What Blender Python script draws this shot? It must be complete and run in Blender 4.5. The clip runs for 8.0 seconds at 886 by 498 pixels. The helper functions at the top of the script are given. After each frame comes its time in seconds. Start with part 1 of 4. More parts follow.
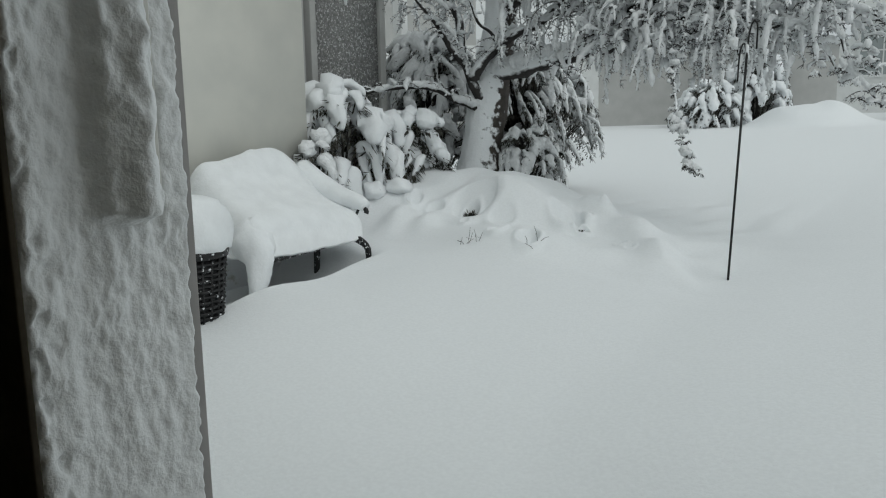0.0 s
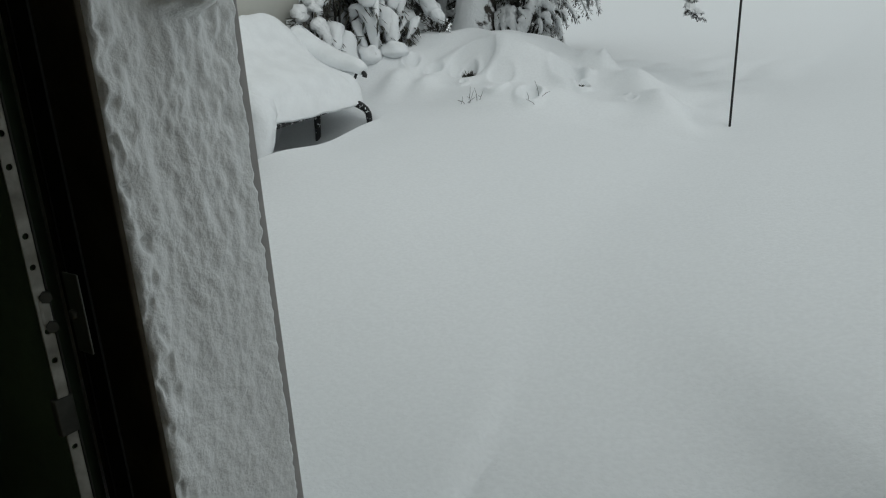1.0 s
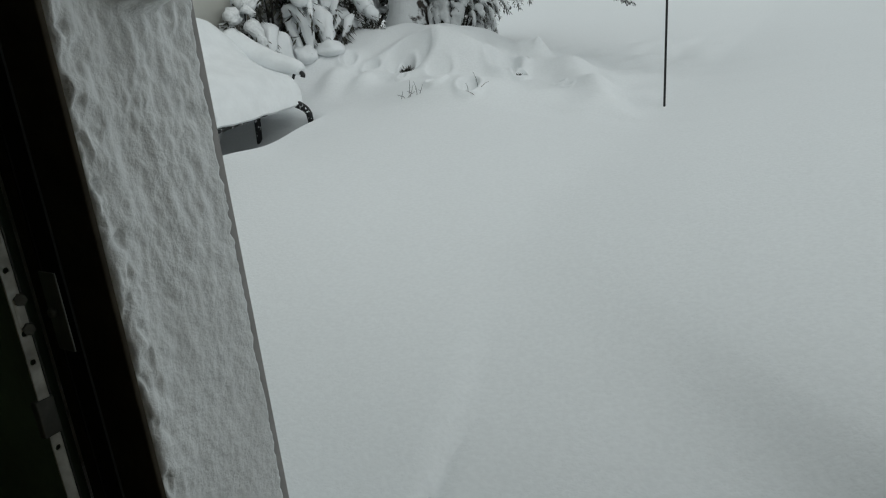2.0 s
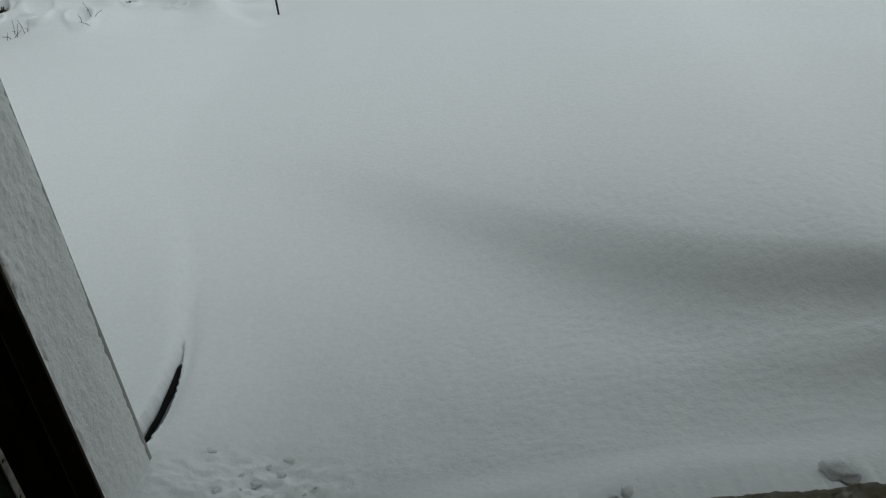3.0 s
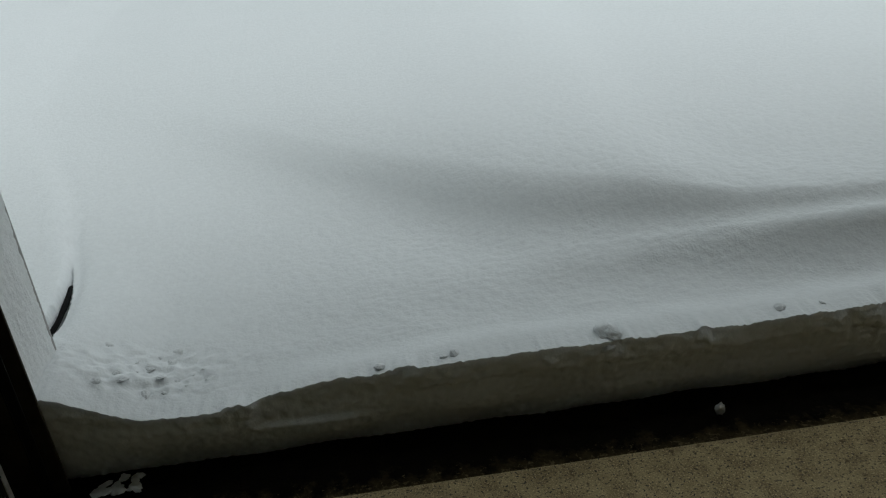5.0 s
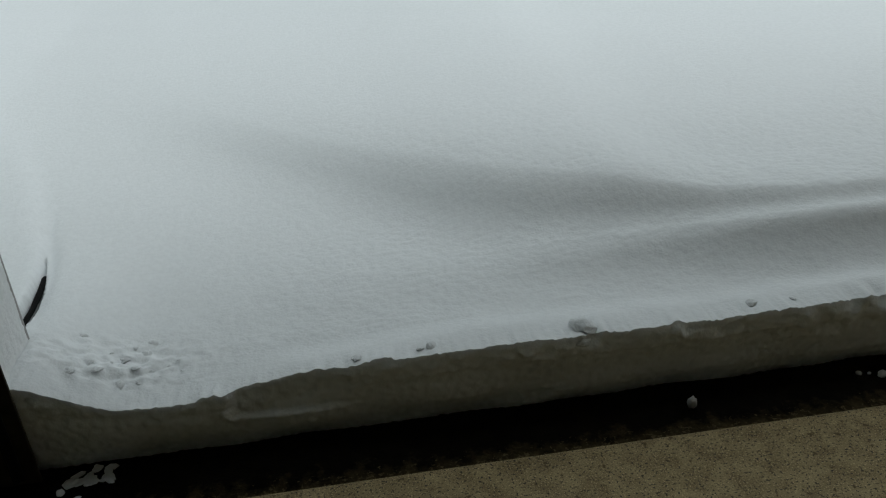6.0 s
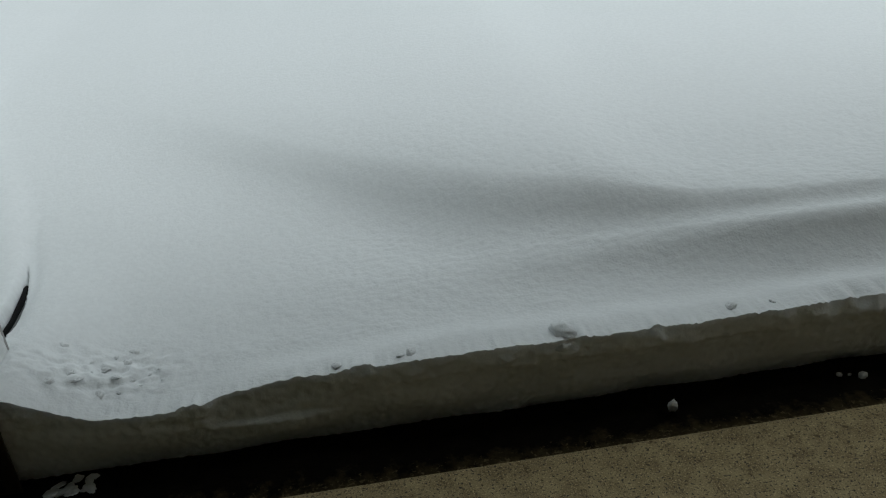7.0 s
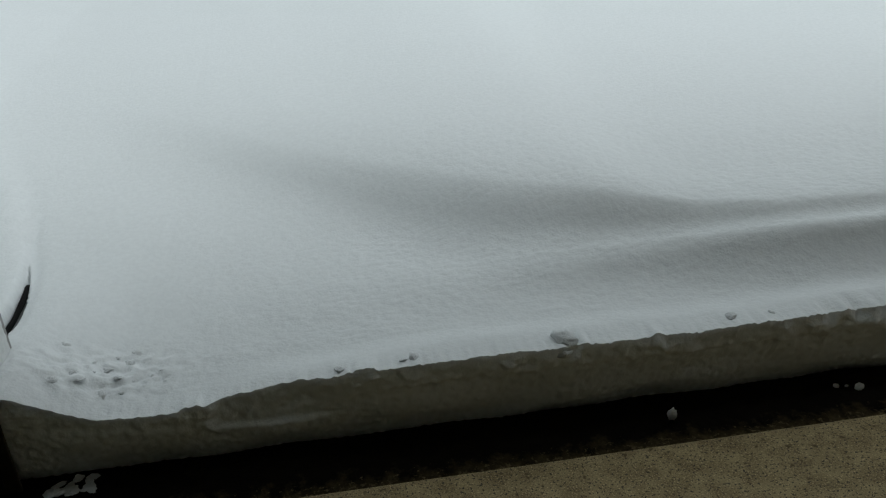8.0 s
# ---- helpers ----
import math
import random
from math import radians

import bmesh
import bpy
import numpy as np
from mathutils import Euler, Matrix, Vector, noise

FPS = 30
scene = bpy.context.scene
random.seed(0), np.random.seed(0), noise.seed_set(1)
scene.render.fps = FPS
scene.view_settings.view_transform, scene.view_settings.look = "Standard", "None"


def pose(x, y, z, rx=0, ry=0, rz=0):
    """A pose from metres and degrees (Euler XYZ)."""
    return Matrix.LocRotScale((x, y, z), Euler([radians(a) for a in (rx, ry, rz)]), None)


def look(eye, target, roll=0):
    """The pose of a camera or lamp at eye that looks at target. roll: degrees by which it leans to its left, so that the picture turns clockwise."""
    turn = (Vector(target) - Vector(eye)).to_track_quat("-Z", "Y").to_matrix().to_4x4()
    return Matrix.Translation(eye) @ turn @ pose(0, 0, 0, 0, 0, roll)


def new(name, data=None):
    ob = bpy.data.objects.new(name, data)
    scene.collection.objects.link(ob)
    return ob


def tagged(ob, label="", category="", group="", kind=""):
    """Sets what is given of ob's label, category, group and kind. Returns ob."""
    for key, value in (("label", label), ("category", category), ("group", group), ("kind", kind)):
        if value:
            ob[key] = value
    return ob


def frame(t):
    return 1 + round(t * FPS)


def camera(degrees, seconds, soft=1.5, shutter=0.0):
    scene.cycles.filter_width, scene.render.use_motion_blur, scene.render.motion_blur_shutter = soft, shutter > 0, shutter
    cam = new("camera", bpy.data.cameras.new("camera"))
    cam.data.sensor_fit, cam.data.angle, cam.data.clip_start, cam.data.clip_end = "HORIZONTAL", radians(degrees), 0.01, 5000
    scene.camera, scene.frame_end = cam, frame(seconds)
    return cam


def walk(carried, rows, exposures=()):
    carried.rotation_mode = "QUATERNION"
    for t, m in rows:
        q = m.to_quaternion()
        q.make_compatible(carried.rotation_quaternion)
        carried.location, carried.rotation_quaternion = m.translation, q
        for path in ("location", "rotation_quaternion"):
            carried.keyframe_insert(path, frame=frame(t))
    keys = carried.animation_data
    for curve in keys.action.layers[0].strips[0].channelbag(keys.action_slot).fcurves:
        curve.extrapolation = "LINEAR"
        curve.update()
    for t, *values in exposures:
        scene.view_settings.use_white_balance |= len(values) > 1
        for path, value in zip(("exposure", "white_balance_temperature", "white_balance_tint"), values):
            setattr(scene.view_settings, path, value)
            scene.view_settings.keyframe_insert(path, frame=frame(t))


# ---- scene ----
cam = camera(58.02, 8.0, soft=1.15)
walk(cam, [
    (0.0, pose(0.877, -0.253, 1.578, 80.39, 1.05, 35.58)),
    (0.2, pose(0.886, -0.293, 1.520, 77.18, 2.86, 34.68)),
    (0.5, pose(0.878, -0.346, 1.480, 73.87, 3.79, 34.49)),
    (1.0, pose(0.865, -0.363, 1.472, 71.67, 3.48, 34.56)),
    (1.2, pose(0.873, -0.365, 1.470, 70.94, 4.16, 34.41)),
    (2.3, pose(0.847, -0.495, 1.445, 71.74, 7.32, 23.87)),
    (2.5, pose(0.840, -0.620, 1.431, 71.52, 7.49, 16.85)),
    (2.7, pose(0.846, -0.760, 1.427, 67.93, 8.39, 8.78)),
    (2.9, pose(0.862, -0.902, 1.416, 63.78, 9.00, 2.91)),
    (3.0, pose(0.861, -0.992, 1.419, 63.02, 8.16, 1.03)),
    (3.2, pose(0.840, -1.129, 1.414, 62.37, 6.11, -1.89)),
    (3.5, pose(0.849, -1.327, 1.426, 61.76, 3.76, -3.66)),
    (4.0, pose(0.849, -1.472, 1.426, 62.46, 4.02, -6.32)),
    (4.5, pose(0.857, -1.472, 1.455, 61.81, 4.33, -7.26)),
    (6.0, pose(0.848, -1.493, 1.440, 61.54, 2.29, -9.08)),
    (6.5, pose(0.868, -1.503, 1.443, 61.78, 2.52, -9.38)),
    (7.0, pose(0.893, -1.499, 1.448, 61.71, 2.66, -9.58)),
    (7.5, pose(0.899, -1.501, 1.450, 61.82, 2.71, -9.60)),
    (8.0, pose(0.855, -1.509, 1.450, 62.30, 1.50, -9.71)),
], [(0.0, -0.14, 6500, 10), (0.5, -0.25, 6490, 10), (1.0, -0.25, 6480, 10), (2.5, -0.24, 6450, 9), (3.1, -0.31, 6380, 9), (3.6, -0.08, 6350, 9), (4.5, 0.06, 6350, 9), (8.0, 0.12, 6300, 9)])

# ---- light ----
world = bpy.data.worlds.new("overcast_sky")
scene.world = world
world.use_nodes = True
wn, wl = world.node_tree.nodes, world.node_tree.links
SUN_EL, SUN_ROT = radians(50), radians(106)
sky = wn.new("ShaderNodeTexSky")
sky.sky_type, sky.sun_disc = "NISHITA", False
sky.sun_elevation, sky.sun_rotation = SUN_EL, SUN_ROT
sky.dust_density, sky.air_density = 6.0, 1.0
grey = wn.new("ShaderNodeHueSaturation")
grey.inputs["Saturation"].default_value = 0.10
wl.new(sky.outputs[0], grey.inputs["Color"])
cloud = wn.new("ShaderNodeMixRGB")
cloud.inputs[0].default_value = 0.75
cloud.inputs[2].default_value = (5.7, 6.35, 6.35, 1)
wl.new(grey.outputs[0], cloud.inputs[1])
wl.new(cloud.outputs[0], wn["Background"].inputs[0])
wn["Background"].inputs[1].default_value = 0.10

sun = new("sun", bpy.data.lights.new("sun", "SUN"))
sun.data.energy, sun.data.angle, sun.data.color = 0.45, radians(45), (0.95, 1, 0.98)
sun.matrix_world = look((0, 0, 20), (0 - math.sin(SUN_ROT) * 20, -math.cos(SUN_ROT) * 20, 20 - 20 * math.tan(SUN_EL)))


# ---- materials ----
def mat(name, color, rough=0.7, metal=0.0, vary=0.15, scale=8.0, bump=0.2, fine=60.0, depth=0.01, second=None, spots=None):
    """A surface with variation at two scales. second: a colour of stains; spots: (colour, scale, amount)."""
    m = bpy.data.materials.new(name)
    m.use_nodes = True
    n, l = m.node_tree.nodes, m.node_tree.links
    b = n["Principled BSDF"]
    b.inputs["Roughness"].default_value, b.inputs["Metallic"].default_value = rough, metal
    tc = n.new("ShaderNodeTexCoord")
    n1, n2 = n.new("ShaderNodeTexNoise"), n.new("ShaderNodeTexNoise")
    for k, s in ((n1, scale), (n2, fine)):
        l.new(tc.outputs["Object"], k.inputs["Vector"])
        k.inputs["Scale"].default_value, k.inputs["Detail"].default_value = s, 4
    ramp = n.new("ShaderNodeMapRange")
    ramp.inputs[1].default_value, ramp.inputs[2].default_value = 0.35, 0.65
    l.new(n1.outputs[0], ramp.inputs[0])
    mix = n.new("ShaderNodeMixRGB")
    mix.inputs[1].default_value = (*color, 1)
    mix.inputs[2].default_value = (*(second or [c * (1 - vary) for c in color]), 1)
    l.new(ramp.outputs[0], mix.inputs[0])
    mix2 = n.new("ShaderNodeMixRGB")
    mix2.blend_type, mix2.inputs[0].default_value = "MULTIPLY", vary
    l.new(mix.outputs[0], mix2.inputs[1])
    l.new(n2.outputs[0], mix2.inputs[2])
    out = mix2
    if spots:
        v = n.new("ShaderNodeTexNoise")
        v.inputs["Scale"].default_value, v.inputs["Detail"].default_value = spots[1], 5
        l.new(tc.outputs["Object"], v.inputs["Vector"])
        r = n.new("ShaderNodeMapRange")
        r.inputs[1].default_value, r.inputs[2].default_value = spots[2], spots[2] + 0.05
        l.new(v.outputs[0], r.inputs[0])
        out = n.new("ShaderNodeMixRGB")
        l.new(r.outputs[0], out.inputs[0])
        l.new(mix2.outputs[0], out.inputs[1])
        out.inputs[2].default_value = (*spots[0], 1)
    l.new(out.outputs[0], b.inputs["Base Color"])
    add = n.new("ShaderNodeMath")
    add.operation = "MULTIPLY_ADD"
    add.inputs[1].default_value = 0.6
    l.new(n2.outputs[0], add.inputs[0])
    l.new(n1.outputs[0], add.inputs[2])
    bp = n.new("ShaderNodeBump")
    bp.inputs["Strength"].default_value, bp.inputs["Distance"].default_value = bump, depth
    l.new(add.outputs[0], bp.inputs["Height"])
    l.new(bp.outputs[0], b.inputs["Normal"])
    return m


SNOWC = (0.86, 0.885, 0.90)


def overlay(m, color, scale, cut, soft=0.06, detail=6, along=None):
    """Lay a second colour over a surface where noise passes a mark. along: (axis, from, to) lets it take over gradually."""
    n, l = m.node_tree.nodes, m.node_tree.links
    b = n["Principled BSDF"]
    was = b.inputs["Base Color"].links[0].from_socket
    tc, nz, r, mx = n.new("ShaderNodeTexCoord"), n.new("ShaderNodeTexNoise"), n.new("ShaderNodeMapRange"), n.new("ShaderNodeMixRGB")
    nz.inputs["Scale"].default_value, nz.inputs["Detail"].default_value = scale, detail
    nz.inputs["Roughness"].default_value = 0.65
    l.new(tc.outputs["Object"], nz.inputs["Vector"])
    value = nz.outputs[0]
    if along:
        axis, a, c = along
        sep, ramp, add = n.new("ShaderNodeSeparateXYZ"), n.new("ShaderNodeMapRange"), n.new("ShaderNodeMath")
        l.new(tc.outputs["Object"], sep.inputs[0])
        ramp.inputs[1].default_value, ramp.inputs[2].default_value = a, c
        ramp.inputs[3].default_value, ramp.inputs[4].default_value = -0.35, 0.35
        l.new(sep.outputs[axis], ramp.inputs[0])
        l.new(value, add.inputs[0])
        l.new(ramp.outputs[0], add.inputs[1])
        value = add.outputs[0]
    r.inputs[1].default_value, r.inputs[2].default_value = cut, cut + soft
    l.new(value, r.inputs[0])
    l.new(r.outputs[0], mx.inputs[0])
    l.new(was, mx.inputs[1])
    mx.inputs[2].default_value = (*color, 1)
    l.new(mx.outputs[0], b.inputs["Base Color"])
    return m


def snow_on(name, bark, facing=(0.35, -0.75, 0.55), cut=0.25, scale=9.0, patchy=1.0):
    """Bark with snow stuck on the sides that the wind and the sky reach."""
    m = mat(name, bark, 0.85, vary=0.4, scale=14, bump=0.6, fine=70, depth=0.02)
    n, l = m.node_tree.nodes, m.node_tree.links
    b = n["Principled BSDF"]
    was = b.inputs["Base Color"].links[0].from_socket
    g, d, nz = n.new("ShaderNodeNewGeometry"), n.new("ShaderNodeVectorMath"), n.new("ShaderNodeTexNoise")
    d.operation = "DOT_PRODUCT"
    d.inputs[1].default_value = facing
    l.new(g.outputs["Normal"], d.inputs[0])
    nz.inputs["Scale"].default_value, nz.inputs["Detail"].default_value = scale, 6
    tc = n.new("ShaderNodeTexCoord")
    l.new(tc.outputs["Object"], nz.inputs["Vector"])
    s = n.new("ShaderNodeMath")
    s.operation = "MULTIPLY_ADD"
    s.inputs[1].default_value = patchy
    l.new(nz.outputs[0], s.inputs[0])
    l.new(d.outputs["Value"], s.inputs[2])
    r = n.new("ShaderNodeMapRange")
    r.inputs[1].default_value, r.inputs[2].default_value = cut + 0.36, cut + 0.66
    l.new(s.outputs[0], r.inputs[0])
    mx = n.new("ShaderNodeMixRGB")
    l.new(r.outputs[0], mx.inputs[0])
    l.new(was, mx.inputs[1])
    mx.inputs[2].default_value = (*SNOWC, 1)
    l.new(mx.outputs[0], b.inputs["Base Color"])
    return m


M_SNOW = mat("snow", SNOWC, 0.65, vary=0.05, scale=60, bump=0.30, fine=120, depth=0.006)
M_CRUST = mat("snow_crust", (0.87, 0.885, 0.89), 0.7, vary=0.06, scale=58, bump=0.45, fine=140, depth=0.008)
M_LUMP = mat("fresh_snow", SNOWC, 0.65, vary=0.06, scale=9, bump=0.45, fine=50, depth=0.012)
M_CLOT = mat("clotted_snow", (0.87, 0.89, 0.90), 0.7, vary=0.10, scale=28, bump=0.8, fine=75, depth=0.02)
M_BARK = snow_on("snowy_bark", (0.075, 0.062, 0.052), (-0.25, -0.92, 0.12), 1.0, 13, 2.6)
M_LIMB = snow_on("snowy_limb", (0.045, 0.04, 0.038), (0.1, -0.62, 0.75), 0.06, 12)
M_TWIG = mat("twig", (0.035, 0.03, 0.028), 0.85, vary=0.3, scale=30, bump=0.4, fine=150, depth=0.002)
M_LEAF = mat("evergreen_leaf", (0.045, 0.05, 0.036), 0.6, vary=0.4, scale=20, bump=0.2, fine=90, depth=0.002, second=(0.05, 0.042, 0.03))
M_FLOOR = mat("concrete", (0.56, 0.435, 0.225), 0.85, vary=0.5, scale=17, bump=0.9, fine=330, depth=0.005, second=(0.34, 0.25, 0.12), spots=((0.05, 0.04, 0.03), 150, 0.57))
overlay(M_FLOOR, (0.72, 0.57, 0.31), 240, 0.56, 0.05)
overlay(M_FLOOR, (0.030, 0.024, 0.014), 100, 0.61, 0.015, 10)
overlay(M_FLOOR, (0.13, 0.09, 0.04), 34, 0.62, 0.02, 12)
# near-black paints in the snow edge's shade; brown grit takes over towards the floor
M_STEP_SHADE = mat("shaded_concrete", (0.014, 0.011, 0.007), 0.8, vary=0.5, scale=24, bump=0.8, fine=140, depth=0.008, second=(0.009, 0.007, 0.005))
overlay(M_STEP_SHADE, (0.14, 0.106, 0.052), 20, 0.52, 0.45, 10, along=(1, 0.16, -0.02))
overlay(M_STEP_SHADE, (0.20, 0.155, 0.085), 90, 0.80, 0.10, 9, along=(1, 0.30, -0.02))
M_DARKWOOD = mat("stained_jamb", (0.065, 0.054, 0.038), 0.8, vary=0.4, scale=12, bump=0.3, fine=80, depth=0.002)
M_TRIM = mat("grey_trim", (0.36, 0.345, 0.335), 0.6, vary=0.15, scale=10, bump=0.2, fine=80, depth=0.002)
M_STEEL = mat("galvanized_steel", (0.78, 0.79, 0.74), 0.5, 0.0, vary=0.25, scale=25, bump=0.2, fine=120, depth=0.001, second=(0.36, 0.35, 0.31))
# darker copies of the track steel, with the gloom by the jamb painted in
M_DIMSTEEL = mat("dimmed_steel", (0.11, 0.115, 0.10), 0.6, 0.2, vary=0.3, scale=25, bump=0.2, fine=120, depth=0.001)
M_SHADESTEEL = mat("shaded_steel", (0.008, 0.008, 0.007), 0.7, vary=0.3, scale=25, bump=0.2, fine=120, depth=0.001)
M_GREEN = mat("dark_green_paint", (0.10, 0.165, 0.11), 0.7, vary=0.25, scale=4, bump=0.2, fine=60, depth=0.003)
# kept pale so that the unseen garage sides bounce light onto the snow face
M_INSIDE = mat("pale_bounce_board", (0.80, 0.72, 0.58), 0.85, vary=0.2, scale=4, bump=0.2, fine=60, depth=0.003)
M_WALL = mat("cream_render", (0.66, 0.655, 0.60), 0.9, vary=0.09, scale=3, bump=0.35, fine=160, depth=0.004, second=(0.60, 0.60, 0.555))
overlay(M_WALL, SNOWC, 7, 0.70, 0.10, 8, along=(2, 2.3, 0.5))
M_POLE = mat("black_pole", (0.012, 0.012, 0.012), 0.5, 0.2, vary=0.3, scale=25, bump=0.2, fine=120, depth=0.001)
M_GREYWALL = mat("grey_siding", (0.50, 0.50, 0.485), 0.85, vary=0.12, scale=3, bump=0.3, fine=40, depth=0.004)
# plain white on posts and trim; on the far wall it paints the haze
M_WHITE = mat("white_paint_and_haze", (0.74, 0.75, 0.74), 0.6, vary=0.08, scale=6, bump=0.15, fine=60, depth=0.002)
M_FROST = mat("frosted_screen", (0.40, 0.40, 0.39), 0.8, vary=0.2, scale=30, bump=1.0, fine=60, depth=0.03, second=(0.23, 0.23, 0.225), spots=((0.7, 0.71, 0.71), 55, 0.56))
M_IRON = mat("black_iron", (0.018, 0.018, 0.019), 0.45, 0.3, vary=0.3, scale=25, bump=0.2, fine=120, depth=0.001, spots=((0.8, 0.82, 0.84), 42, 0.60))
M_WICKER = mat("black_wicker", (0.014, 0.014, 0.015), 0.6, vary=0.3, scale=25, bump=0.3, fine=120, depth=0.002, spots=((0.8, 0.82, 0.84), 36, 0.63))
# near-black that paints the shade in the drift's crack
M_CRACK = mat("crack_black", (0.006, 0.006, 0.006), 0.8, vary=0.2, scale=30, bump=0.2, fine=120, depth=0.001)
M_LEAN = snow_on("limb_bark", (0.045, 0.04, 0.038), (0.1, -0.3, 0.9), 0.40, 18)
M_PLASTIC = mat("white_plastic", (0.62, 0.61, 0.57), 0.4, vary=0.08, scale=20, bump=0.1, fine=80, depth=0.001)
M_ROOF = mat("snowy_roof", (0.82, 0.84, 0.86), 0.8, vary=0.06, scale=2, bump=0.3, fine=30, depth=0.02)
for m in (M_CRACK, M_DARKWOOD, M_STEP_SHADE, M_SHADESTEEL):
    m.node_tree.nodes["Principled BSDF"].inputs["Specular IOR Level"].default_value = 0.08
# pane grey raised to carry some of the distant haze
M_GLASS = bpy.data.materials.new("window_glass")
M_GLASS.use_nodes = True
M_GLASS.node_tree.nodes["Principled BSDF"].inputs["Base Color"].default_value = (0.30, 0.33, 0.33, 1)
M_GLASS.node_tree.nodes["Principled BSDF"].inputs["Roughness"].default_value = 0.08
for m in (M_SNOW, M_LUMP):
    m.node_tree.nodes["Principled BSDF"].inputs["Subsurface Weight"].default_value = 0.40
    m.node_tree.nodes["Principled BSDF"].inputs["Subsurface Radius"].default_value = (1.0, 1.0, 1.0)
    m.node_tree.nodes["Principled BSDF"].inputs["Subsurface Scale"].default_value = 0.018
M_BERRY = mat("red_twigs", (0.16, 0.075, 0.07), 0.8, vary=0.4, scale=20, bump=0.2, fine=80, depth=0.002)


# ---- mesh tools ----
class Shape:
    """Points and faces of one mesh."""

    def __init__(self):
        self.v, self.f = [], []

    def add(self, pts, faces):
        k = len(self.v)
        self.v.extend(tuple(p) for p in pts)
        self.f.extend(tuple(i + k for i in q) for q in faces)
        return self

    def box(self, lo, hi, m=None):
        x0, y0, z0 = lo
        x1, y1, z1 = hi
        p = [Vector(c) for c in ((x0, y0, z0), (x1, y0, z0), (x1, y1, z0), (x0, y1, z0), (x0, y0, z1), (x1, y0, z1), (x1, y1, z1), (x0, y1, z1))]
        if m:
            p = [m @ c for c in p]
        return self.add(p, ((0, 3, 2, 1), (4, 5, 6, 7), (0, 1, 5, 4), (1, 2, 6, 5), (2, 3, 7, 6), (3, 0, 4, 7)))

    def tube(self, path, radii, sides=8, rough=0.0):
        path = [Vector(p) for p in path]
        rings, up = [], Vector((0.31, 0.17, 0.93))
        for i, p in enumerate(path):
            d = (path[min(i + 1, len(path) - 1)] - path[max(i - 1, 0)]).normalized()
            a = d.cross(up)
            a = a.normalized() if a.length > 1e-4 else Vector((1, 0, 0))
            b = a.cross(d).normalized()
            ring = []
            for s in range(sides):
                t = 2 * math.pi * s / sides
                w = a * math.cos(t) + b * math.sin(t)
                r = radii[i]
                if rough:
                    r *= 1 + rough * (noise.noise((p + w * r * 2) * 9) + 0.6 * noise.noise((p + w * r) * 31))
                ring.append(p + w * r)
            rings.append(ring)
        pts = [q for ring in rings for q in ring]
        faces = []
        for i in range(len(path) - 1):
            for s in range(sides):
                t = (s + 1) % sides
                faces.append((i * sides + s, i * sides + t, (i + 1) * sides + t, (i + 1) * sides + s))
        n = len(pts)
        pts += [path[0], path[-1]]
        for s in range(sides):
            t = (s + 1) % sides
            faces += [(n, t, s), (n + 1, n - sides + s, n - sides + t)]
        return self.add(pts, faces)

    def blob(self, c, axes, m=None, rough=0.3, freq=1.6, rings=6, sides=9, seed=0.0):
        """A lump of snow: an uneven ellipsoid."""
        c = Vector(c)
        m = m or Matrix.Identity(3)
        pts = []
        off = Vector((seed * 7.1, seed * 3.7, seed * 5.3))
        for i in range(1, rings):
            p = math.pi * i / rings
            for s in range(sides):
                t = 2 * math.pi * s / sides
                u = Vector((math.sin(p) * math.cos(t), math.sin(p) * math.sin(t), math.cos(p)))
                k = 1 + rough * noise.noise(u * freq + off + c * 3)
                pts.append(c + m @ Vector((u.x * axes[0] * k, u.y * axes[1] * k, u.z * axes[2] * k)))
        n = len(pts)
        pts += [c + m @ Vector((0, 0, axes[2])), c - m @ Vector((0, 0, axes[2]))]
        faces = []
        for i in range(rings - 2):
            for s in range(sides):
                t = (s + 1) % sides
                faces.append((i * sides + s, (i + 1) * sides + s, (i + 1) * sides + t, i * sides + t))
        for s in range(sides):
            t = (s + 1) % sides
            faces += [(n, s, t), (n + 1, n - sides + t, n - sides + s)]
        return self.add(pts, faces)

    def leaf(self, p, d, length, width):
        d = Vector(d).normalized()
        a = d.cross(Vector((0.3, 0.2, 1)))
        a = (a.normalized() if a.length > 1e-4 else Vector((1, 0, 0))) * width / 2
        p = Vector(p)
        b = Vector((0, 0, -width * 0.25))
        return self.add([p, p + d * length * 0.5 + a, p + d * length, p + d * length * 0.5 - a, p + d * length * 0.5 + b], ((0, 1, 4), (1, 2, 4), (2, 3, 4), (3, 0, 4)))

    def mesh(self, name, material, smooth=True):
        me = bpy.data.meshes.new(name)
        me.from_pydata(self.v, [], self.f)
        me.materials.append(material)
        me.polygons.foreach_set("use_smooth", [smooth] * len(me.polygons))
        me.update()
        return me


def part(name, shape, material, parent=None, label="", smooth=True, bevel=0.0):
    ob = new(name, shape.mesh(name, material, smooth))
    if bevel:
        bv = ob.modifiers.new("bevel", "BEVEL")
        bv.width, bv.segments, bv.limit_method = bevel, 2, "ANGLE"
    if parent:
        ob.parent = parent
    return tagged(ob, label)


def thing(name, label, category, group="", kind=""):
    return tagged(new(name), label, category, group, kind)


